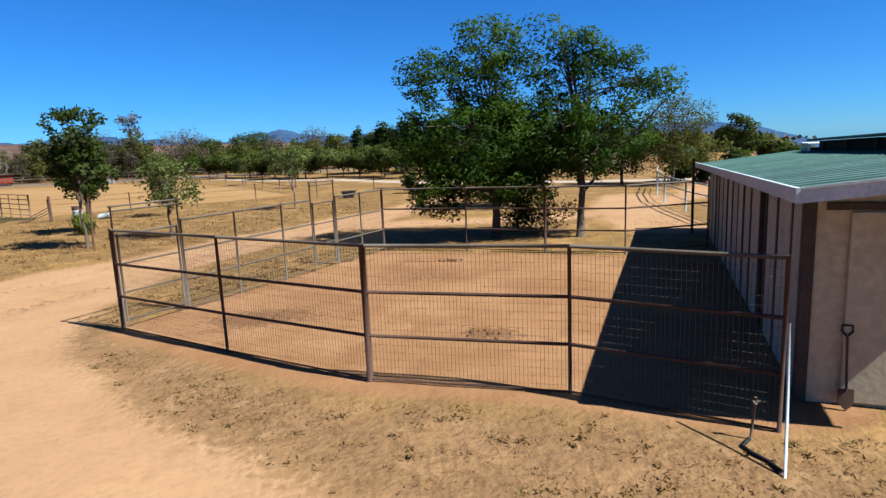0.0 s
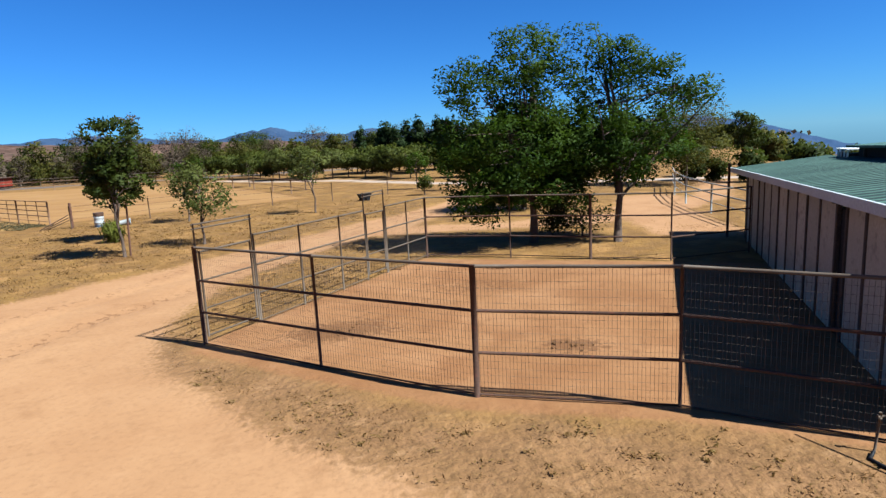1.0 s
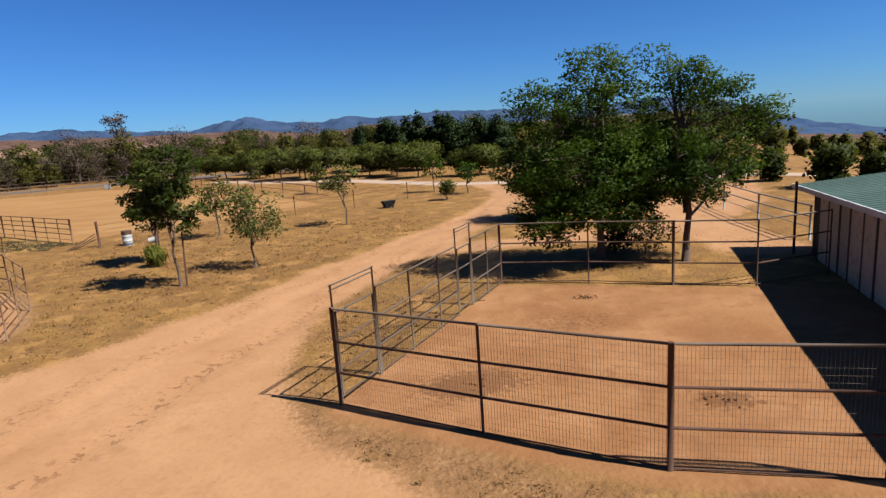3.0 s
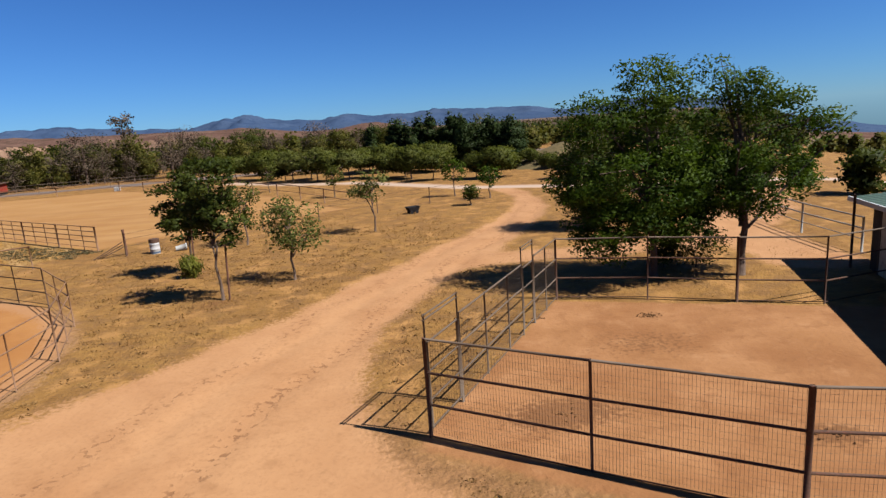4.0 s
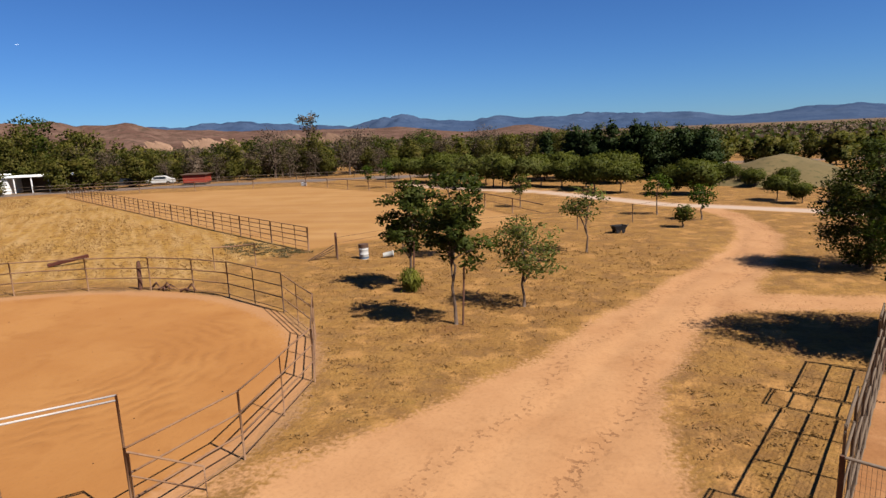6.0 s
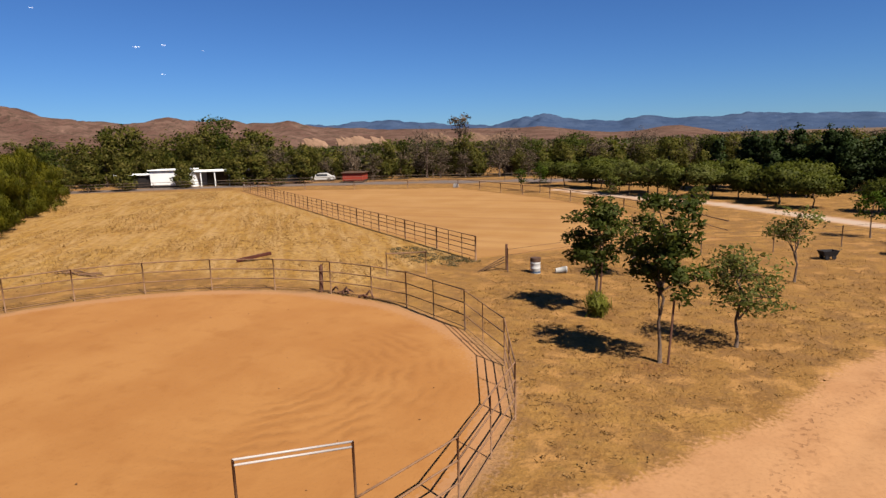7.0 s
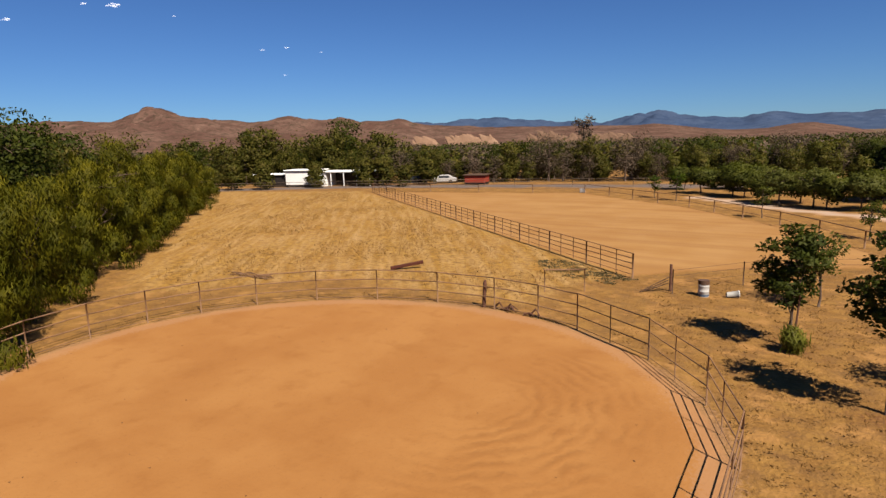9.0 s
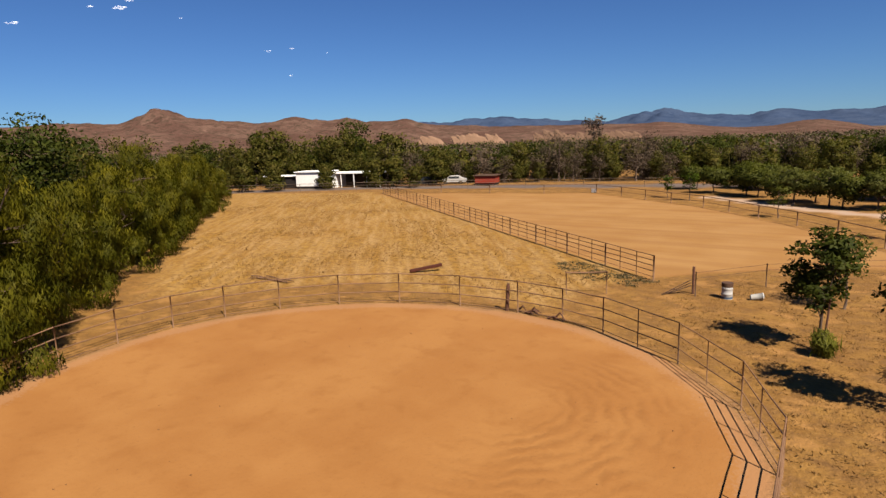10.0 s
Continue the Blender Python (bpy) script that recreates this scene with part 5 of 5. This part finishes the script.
# ---- buildings beyond the street ----
def trailer(x, y, turn, n, w, h, mat, label, name="mobile_home", windows=4):
    t = thing(name, label, "house", "houses beyond the street", pose(x, y, 0, 0, 0, turn))
    part("body", Geo().box((0, 0, 0.35), (n, w, h), 0.06), mat, t)
    part("skirt", Geo().box((0.1, 0.08, 0), (n - 0.1, w - 0.08, 0.35)), M_DARK, t)
    part("roof", Geo().box((-0.25, -0.25, h), (n + 0.25, w + 0.25, h + 0.14), 0.04), M_RUST if mat is M_RED else M_HOUSE, t)
    for i in range(windows):
        q = n * (i + 0.5) / windows
        win = part("window", Geo().box((q - 0.5, -0.05, h * 0.45), (q + 0.5, -0.003, h * 0.78), 0.01), M_TRIM, t)
        part("pane", Geo().box((q - 0.42, -0.06, h * 0.48), (q + 0.42, -0.052, h * 0.75)), M_GLASS, win)
    return t


trailer(-100.0, 69.2, 15, 6.2, 3.5, 2.0, M_DARK, "low dark shed with a pale roof beyond the street", "shed", 0)
trailer(-93.6, 70.4, 18, 5.8, 4, 2.7, M_HOUSE, "white flat-roofed building beyond the street", "building", 0)
trailer(-65.4, 82.2, 17, 3.3, 3.0, 1.5, M_RED, "low red shed with a dark roof beyond the street", "shed", 0)


def carport(x, y, turn, n, w, h):
    """A long white roof on slim posts, with a pale side wall; a dark back wall draws the shade beneath."""
    t = thing("carport", "long white carport roof on posts beyond the street", "carport", "houses beyond the street", pose(x, y, 0, 0, 0, turn))
    part("roof", Geo().box((-0.2, 0, h - 0.22), (n + 0.2, w, h), 0.03), M_HOUSE, t)
    for i in range(5):
        q = n * i / 4
        part("post", Geo().box((q - 0.06, 0.1, 0), (q + 0.06, 0.22, h - 0.22)), M_HOUSE, t)
    # dark wall added in place of the shade under the roof
    part("shade_wall", Geo().box((0, w - 0.2, 0), (n, w - 0.08, h - 0.22)), M_POST, t)
    part("side_wall", Geo().box((0, 0.3, 0), (1.4, w - 0.2, h - 0.3)), M_HOUSE, t)


carport(-89.2, 73.6, 18, 9.4, 4.0, 2.5)


def parked_car(x, y, turn, mat, label):
    """A small saloon: body with wheel arches, glazed cabin, wheels and lamps."""
    t = thing("car", label, "car", "parked cars", pose(x, y, 0, 0, 0, turn))
    bm = bmesh.new()
    prof = [(0, 0.3), (0.05, 0.72), (1.0, 0.86), (1.6, 1.35), (3.0, 1.38), (3.7, 0.92), (4.3, 0.86), (4.35, 0.3)]
    side = [[bm.verts.new((px_, yy, pz)) for px_, pz in prof] for yy in (0, 1.7)]
    n = len(prof)
    bm.faces.new(side[0]), bm.faces.new(side[1][::-1])
    for i in range(n):
        bm.faces.new((side[0][i], side[1][i], side[1][(i + 1) % n], side[0][(i + 1) % n]))
    bmesh.ops.bevel(bm, geom=bm.edges[:], offset=0.06, segments=2, affect="EDGES")
    bm.verts.index_update()
    part("body", Geo().add([q.co for q in bm.verts], [[q.index for q in f.verts] for f in bm.faces]), mat, t)
    bm.free()
    for yy in (-0.006, 1.7):
        part("window", Geo().box((1.45, yy, 0.92), (3.2, yy + 0.006, 1.26)), M_GLASS, t)
    for xx in (0.85, 3.45):
        for yy in (0.0, 1.5):
            w = part("wheel", Geo().tube([(xx, yy, 0.31), (xx, yy + 0.2, 0.31)], 0.31, 16), M_BLACK, t)
            part("rim", Geo().tube([(xx, yy - 0.01, 0.31), (xx, yy + 0.21, 0.31)], 0.18, 12), M_GALV, w)
    return t


parked_car(-73.0, 83.4, 28, M_WHITE, "white parked car beyond the street")
parked_car(-76.5, 79.5, 28, M_BLACK, "dark parked car beyond the street")

# ---- loose things ----
bar = thing("barrel", "white steel barrel with a rusty dark rim on dry grass", "barrel", "", pose(-19.36, 30.71, 0) @ Matrix.Scale(0.8, 4))
prof = [(0.0, 0.29), (0.02, 0.3), (0.28, 0.29), (0.3, 0.305), (0.32, 0.29), (0.58, 0.29), (0.6, 0.305), (0.62, 0.29), (0.86, 0.3), (0.88, 0.29)]
part("drum", Geo().tube([(0, 0, z) for z, _ in prof], [r for _, r in prof], 20), M_WHITE, bar, "", True)
part("rim", Geo().tube([(0, 0, 0.7), (0, 0, 0.93)], [0.306, 0.306], 20), M_RUST, bar, "dark rusty rim")
part("band", Geo().tube([(0, 0, 0.04), (0, 0, 0.14)], [0.303, 0.303], 20, False), M_BLUE, bar, "faded blue band")
tub = thing("water_tub", "tipped white plastic tub lying on dry grass", "tub", "", pose(-18.44, 30.91, 0, 0, 0, 25) @ Matrix.Scale(0.55, 4))
part("shell", Geo().tube([(0, 0, 0.24), (0.45, 0, 0.26), (0.9, 0.02, 0.3)], [0.2, 0.26, 0.3], 16), M_SACK, tub, "", True)
part("rim", Geo().tube([(0.88, 0.02, 0.3), (0.94, 0.02, 0.3)], 0.315, 16), M_TRIM, tub)
# dark disc on the closed end draws the shade inside the tub
part("dark_mouth", Geo().tube([(0.942, 0.02, 0.3), (0.95, 0.02, 0.3)], 0.27, 16), M_DARK, tub)
tr = thing("feed_cart", "small black trough on wheels standing on dry grass", "cart", "", pose(-6.64, 37.88, 0, 0, 0, 30) @ Matrix.Scale(0.52, 4))
g = Geo()
g.v += [(-0.55, -0.35, 0.3), (0.55, -0.35, 0.3), (0.55, 0.35, 0.3), (-0.55, 0.35, 0.3), (-0.8, -0.5, 0.85), (0.8, -0.5, 0.85), (0.8, 0.5, 0.85), (-0.8, 0.5, 0.85), (-0.74, -0.44, 0.85), (0.74, -0.44, 0.85), (0.74, 0.44, 0.85), (-0.74, 0.44, 0.85), (-0.5, -0.3, 0.36), (0.5, -0.3, 0.36), (0.5, 0.3, 0.36), (-0.5, 0.3, 0.36)]
g.f += [(3, 2, 1, 0), (12, 13, 14, 15)] + [(i, (i + 1) % 4, 4 + (i + 1) % 4, 4 + i) for i in range(4)] + [(4 + i, 4 + (i + 1) % 4, 8 + (i + 1) % 4, 8 + i) for i in range(4)] + [(8 + i, 8 + (i + 1) % 4, 12 + (i + 1) % 4, 12 + i) for i in range(4)]
part("tray", g, M_BLACK, tr)
for xx in (-0.35, 0.35):
    for yy in (-0.42, 0.36):
        part("wheel", Geo().tube([(xx, yy, 0.2), (xx, yy + 0.07, 0.2)], 0.2, 14), M_BLACK, tr)
part("handle", Geo().tube([(0.7, -0.3, 0.8), (1.15, -0.3, 0.95), (1.15, 0.3, 0.95), (0.7, 0.3, 0.8)], 0.02, 7), M_GALV, tr)
log = thing("timber_beam", "dark red-brown timber beam lying in the straw field", "beam", "", pose(-34.98, 28.96, 0.13, 0, -8, 44))
part("beam", Geo().box((-0.95, -0.11, 0.02), (0.95, 0.11, 0.19), 0.02), M_BEAM, log)
pile = thing("brush_pile", "low pile of grey branches beside the pen", "brush", "", pose(-41.67, 23.33, 0) @ Matrix.Scale(0.62, 4))
rb = random.Random(4)
for i in range(16):
    q = Vector((rb.uniform(-2.2, 2.2), rb.uniform(-0.5, 0.5), rb.uniform(0.04, 0.14)))
    d = Vector((rb.uniform(0.5, 1.3), rb.uniform(-0.4, 0.4), rb.uniform(-0.03, 0.1)))
    part("branch", Geo().tube([q - d, q + Vector((0, 0, 0.06)), q + d], [0.05, 0.045, 0.02], 6), M_TAN, pile)
old = thing("old_post", "short weathered wooden post leaning at the pen rail", "post", "", pose(*ring(91.5, 0.12), 0, 4, 6, 0))
part("post", Geo().tube([(0, 0, -0.05), (0, 0, 1.1), (0, 0, 1.25)], [0.09, 0.085, 0.06], 8), M_WOOD, old)
roots = thing("driftwood", "twisted dark roots lying along the pen rail", "driftwood", "", pose(*ring(83, 0.05), 0, 0, 0, -12))
for i in range(7):
    q = Vector((rb.uniform(-1.3, 1.3), rb.uniform(-0.15, 0.15), 0.06))
    part("root", Geo().tube([q, q + Vector((0.25, 0.05, rb.uniform(0.1, 0.3))), q + Vector((0.55, rb.uniform(-0.2, 0.2), 0.05))], [0.05, 0.04, 0.02], 6), M_WOOD, roots)

# things by the barn
pole = thing("pole", "thin white pipe leaning against the end of the paddock fence", "pole", "", pose(2.71, 5.25, 0))
part("pipe", Geo().tube([(0, 0, 0), (0.2, 0.38, 0.62), (0.37, 0.72, 1.18)], 0.014, 8), M_WHITE, pole, "", True)
stk = thing("hydrant", "thin grey standpipe with a tap head in the barn's shade", "standpipe", "", pose(2.75, 5.95, 0, 0, 5, 0))
part("pipe", Geo().tube([(0, 0, -0.05), (0, 0, 0.4)], 0.013, 8), M_GALV, stk, "", True)
part("tap", Geo().tube([(-0.03, 0, 0.4), (0.05, 0, 0.41)], [0.02, 0.014], 8).tube([(0, 0, 0.38), (0, 0, 0.45)], 0.018, 8), M_GALV, stk, "", True)
# a thin dark winding line on the ground, built as a tube
hose = thing("hose", "thin dark tube lying on dry grass", "hose", "", pose(0, 0, 0))
part("tube", Geo().tube([(2.72, 5.92, 0.03), (2.6, 5.8, 0.025), (2.62, 5.66, 0.03), (2.7, 5.5, 0.025), (2.72, 5.32, 0.03)], 0.02, 7), M_BLACK, hose, "", True)
sh = thing("shovel", "old shovel with a wooden shaft leaning on the barn wall", "shovel", "", barn_m @ pose(-0.2, 0.45, 0.02, 0, 9, 0) @ Matrix.Scale(0.74, 4))
part("shaft", Geo().tube([(0, 0, 0.3), (0, 0, 1.1)], 0.018, 8), M_WOOD, sh, "", True)
part("grip", Geo().tube([(0, 0, 1.08), (0, -0.07, 1.15), (0, -0.07, 1.24), (0, 0.07, 1.24), (0, 0.07, 1.15), (0, 0, 1.08)], 0.016, 7), M_BLACK, sh, "black handle")
g = Geo()
g.v += [(0.012, -0.1, 0.32), (0.012, 0.1, 0.32), (0.02, 0.1, 0.1), (0.02, 0, 0.0), (0.02, -0.1, 0.1), (-0.002, -0.1, 0.32), (-0.002, 0.1, 0.32), (0.006, 0.1, 0.1), (0.006, 0, 0.0), (0.006, -0.1, 0.1)]
g.f += [(0, 1, 2, 3, 4), (9, 8, 7, 6, 5)] + [(i, i + 5, (i + 1) % 5 + 5, (i + 1) % 5) for i in range(5)]
part("blade", g, M_RUST, sh)


def droppings(x, y, w, n, seed, label):
    """A loose patch of crumbly lumps."""
    t = thing("manure_pile", label, "manure", "manure piles", pose(x, y, 0))
    r = random.Random(seed)
    g = Geo()
    for _ in range(n):
        a, d = r.uniform(0, 6.28), abs(r.gauss(0, w * 0.5))
        s = r.uniform(0.012, 0.034)
        q = Vector((math.cos(a) * d * 1.5, math.sin(a) * d, s * 0.4))
        g.add([q + Vector(v) * s for v in ((1, 0, 0), (0, 1, 0.1), (-1, 0, 0), (0, -1, 0.1), (0.1, 0, 0.8), (0, 0.1, -0.8))],
              [(0, 1, 4), (1, 2, 4), (2, 3, 4), (3, 0, 4), (1, 0, 5), (2, 1, 5), (3, 2, 5), (0, 3, 5)])
    tagged(part("lumps", g, M_MANURE, t), kind="stuff")


clods = thing("dirt_clods", "small dark clods of earth scattered over the pen sand", "clods", "", pose(0, 0, 0), "stuff")
rc = random.Random(55)
g = Geo()
for _ in range(46):
    a, d = rc.uniform(0, 6.28), PR * 0.93 * math.sqrt(rc.random())
    s = rc.uniform(0.012, 0.032)
    q = Vector((PX + math.cos(a) * d, PY + math.sin(a) * d, s * 0.35))
    g.add([q + Vector(v) * s for v in ((1.3, 0, 0), (0, 1, 0.1), (-1.2, 0.1, 0), (0, -1, 0.1), (0.1, 0, 0.6), (0, 0.1, -0.6))],
          [(0, 1, 4), (1, 2, 4), (2, 3, 4), (3, 0, 4), (1, 0, 5), (2, 1, 5), (3, 2, 5), (0, 3, 5)])
tagged(part("clod", g, M_MANURE, clods), kind="stuff")
droppings(-3.7, 11.05, 0.55, 24, 1, "dark scattered manure on the paddock floor")
droppings(0.45, 9.65, 0.4, 20, 2, "brown manure patch on the paddock floor")
droppings(-0.2, 15.95, 0.25, 60, 3, "small manure heap near the back fence")
droppings(-3.05, 16.4, 0.12, 14, 4, "few dark droppings beside the side fence")

# ---- dry grass ----


def grass(name, label, box, n, keep, size, mat, seed, droop=-0.9):
    r = np.random.default_rng(seed)
    x, y = r.uniform(box[0], box[2], n), r.uniform(box[1], box[3], n)
    k = keep(x, y) > r.uniform(0.3, 0.7, n)
    x, y = x[k], y[k]
    p = np.stack([x, y, np.full(len(x), size * 0.3)], -1)
    return tagged(new(name, leaf_mesh(name, p, size, mat, r, 0.16, droop)), label, "grass", "", "stuff")


def lawn(x, y):
    w = wobble(x, y)
    out = np.maximum.reduce([poly_dist(x, y, ROAD), poly_dist(x, y, PADDOCK), poly_dist(x, y, ARENA), PEN[2] - np.hypot(x - PEN[0], (y - PEN[1]) * PEN[2] / PEN[3])])
    return np.clip(-out * 1.2 + 0.1, 0, 1) * np.clip(0.55 + 0.6 * w, 0, 1)


grass("dry_grass", "short dull trampled grass before the paddock", (-9, -2, 9, 12), 30000, lawn, 0.06, F_DULL, 1)
grass("dry_grass", "short dry straw grass", (-16, 10, 8, 24), 16000, lawn, 0.07, F_STRAW, 8)
grass("dry_grass", "short dry straw grass", (-45, 14, -5, 40), 34000, lawn, 0.11, F_STRAW, 2)
grass("leaf_litter", "brown leaf litter scattered on the dry grass", (-9, 1, 7, 11), 16000, lawn, 0.045, F_LITTER, 4, 0.0)


def clumps(name, label, box, n, per, keep, size, mat, seed, wide):
    """Blades and dead leaves gathered in small uneven clumps."""
    r = np.random.default_rng(seed)
    x, y = r.uniform(box[0], box[2], n), r.uniform(box[1], box[3], n)
    k = keep(x, y) > r.uniform(0.25, 0.8, n)
    x, y = np.repeat(x[k], per), np.repeat(y[k], per)
    w = np.repeat(r.uniform(0.3, 1.0, k.sum()) * wide, per)
    p = np.stack([x + r.normal(size=len(x)) * w, y + r.normal(size=len(x)) * w * 0.7, r.uniform(0.01, size * 0.6, len(x))], -1)
    return tagged(new(name, leaf_mesh(name, p, size, mat, r, 0.35, -0.25)), label, "grass", "", "stuff")


def rough_lawn(x, y):
    out = np.maximum.reduce([poly_dist(x, y, ROAD), poly_dist(x, y, PADDOCK), poly_dist(x, y, ARENA), PEN[2] - np.hypot(x - PEN[0], (y - PEN[1]) * PEN[2] / PEN[3])])
    return np.clip(-out * 2.0 + 0.2, 0, 1) * np.clip(0.75 + 0.4 * wobble(x * 1.3, y * 1.3), 0, 1)


clumps("leaf_clumps", "small brown clumps of dead leaves on the bare lawn", (-9, 1, 7, 10.5), 1400, 9, rough_lawn, 0.042, F_DRYLEAF, 21, 0.1)
clumps("grass_clumps", "low straw clumps on the bare lawn", (-9, 1, 7, 10.5), 900, 12, rough_lawn, 0.06, F_DULL, 22, 0.1)
clumps("grass_clumps", "low straw clumps on the lawn beside the pen", (-21, 11, -4, 34), 1400, 10, rough_lawn, 0.09, F_STRAW, 24, 0.16)


def strip(x, y):
    """A weedy strip along the arena's near corner."""
    return np.clip(1.5 - line_dist(x, y, [(-28.2, 34.2), (-26, 32.3), (-24, 32.0)]), 0, 1)


clumps("grey_weeds", "grey-green dead weeds along the foot of the arena rail", (-29.5, 28.5, -22, 36.5), 800, 14, strip, 0.12, F_WEED, 25, 0.18)


def meadow(x, y):
    return np.clip(poly_dist(x, y, FIELD) * 0.8, 0, 1) * np.clip(0.5 + 0.8 * wobble(x * 0.45, y * 0.45), 0, 1)


grass("straw_tufts", "uneven tufts of dry straw across the mown field", (-80, 20, -24, 66), 50000, meadow, 0.2, F_STRAW, 5)
grass("weed_tufts", "brown dead weeds across the mown field", (-75, 20, -24, 62), 1800, lambda x, y: meadow(x, y) * np.clip(0.4 + wobble(y * 0.6, x * 0.8), 0, 1), 0.14, F_LITTER, 6)
grass("leaf_litter", "brown leaf litter scattered on the dry lawn", (-20, 11, -5, 34), 2600, lawn, 0.055, F_LITTER, 7, 0.0)
grass("green_tufts", "thin green weeds among straw grass", (-16, 1, 8, 30), 3500, lambda x, y: lawn(x, y) * np.clip(wobble(y * 0.7, x * 0.7), 0, 1), 0.08, F_OLIVE, 3)

# ---- clouds ----
for i, (az, el, w) in enumerate(((62.4, 11.2, 34), (61.5, 11.8, 18), (64.3, 11.2, 16), (69.5, 9.7, 22), (57.8, 10.7, 10), (50.9, 8.2, 14), (48.9, 8.4, 14), (45.8, 8.05, 8), (49.1, 6.1, 12))):
    d = 2600
    c = Vector((-math.sin(radians(az)) * d, math.cos(radians(az)) * d, d * math.tan(radians(el))))
    t = thing("cloud", "small thin white cloud high in a clear sky", "cloud", "clouds", Matrix.Translation(c), "structure")
    r = random.Random(i)
    bm = bmesh.new()
    for _ in range(14):
        s = w * r.uniform(0.05, 0.17)
        bmesh.ops.create_icosphere(bm, subdivisions=2, radius=1, matrix=Matrix.Translation((r.uniform(-0.7, 0.7) * w, r.uniform(-0.7, 0.7) * w, r.uniform(-0.12, 0.12) * w)) @ Matrix.Diagonal((s * 1.6, s * 1.6, s * 0.3, 1)))
    for q in bm.verts:
        q.co += noise.noise_vector(q.co * 0.06) * w * 0.1
    bm.verts.index_update()
    part("puff", Geo().add([q.co for q in bm.verts], [[q.index for q in f.verts] for f in bm.faces]), M_CLOUD, t, "", True)
    bm.free()

mark = thing("marker_block", "small white block standing at the corner of the arena", "marker", "", pose(-43.41, 76.16, 0))
part("block", Geo().box((-0.3, -0.25, 0), (0.3, 0.25, 0.5), 0.04), M_WHITE, mark)

md = thing("earth_mound", "grassy olive brown earth mound behind the orchard", "mound", "", pose(10.4, 69, 0))
g = Geo()
n = 25
for j in range(n):
    for i in range(n):
        x, y = (i / (n - 1) - 0.5) * 26, (j / (n - 1) - 0.5) * 18
        h = max(0.0, 1 - math.hypot((x - 1.0) / 8.5, y / 8))
        g.v.append((x, y, 2.8 * h ** 0.85 + 0.35 * noise.noise(Vector((x * 0.4, y * 0.4, 2))) * min(1, h * 4) - 0.1))
g.f += [(j * n + i, j * n + i + 1, (j + 1) * n + i + 1, (j + 1) * n + i) for j in range(n - 1) for i in range(n - 1)]
part("soil", g, M_MOUND, md, "", True)
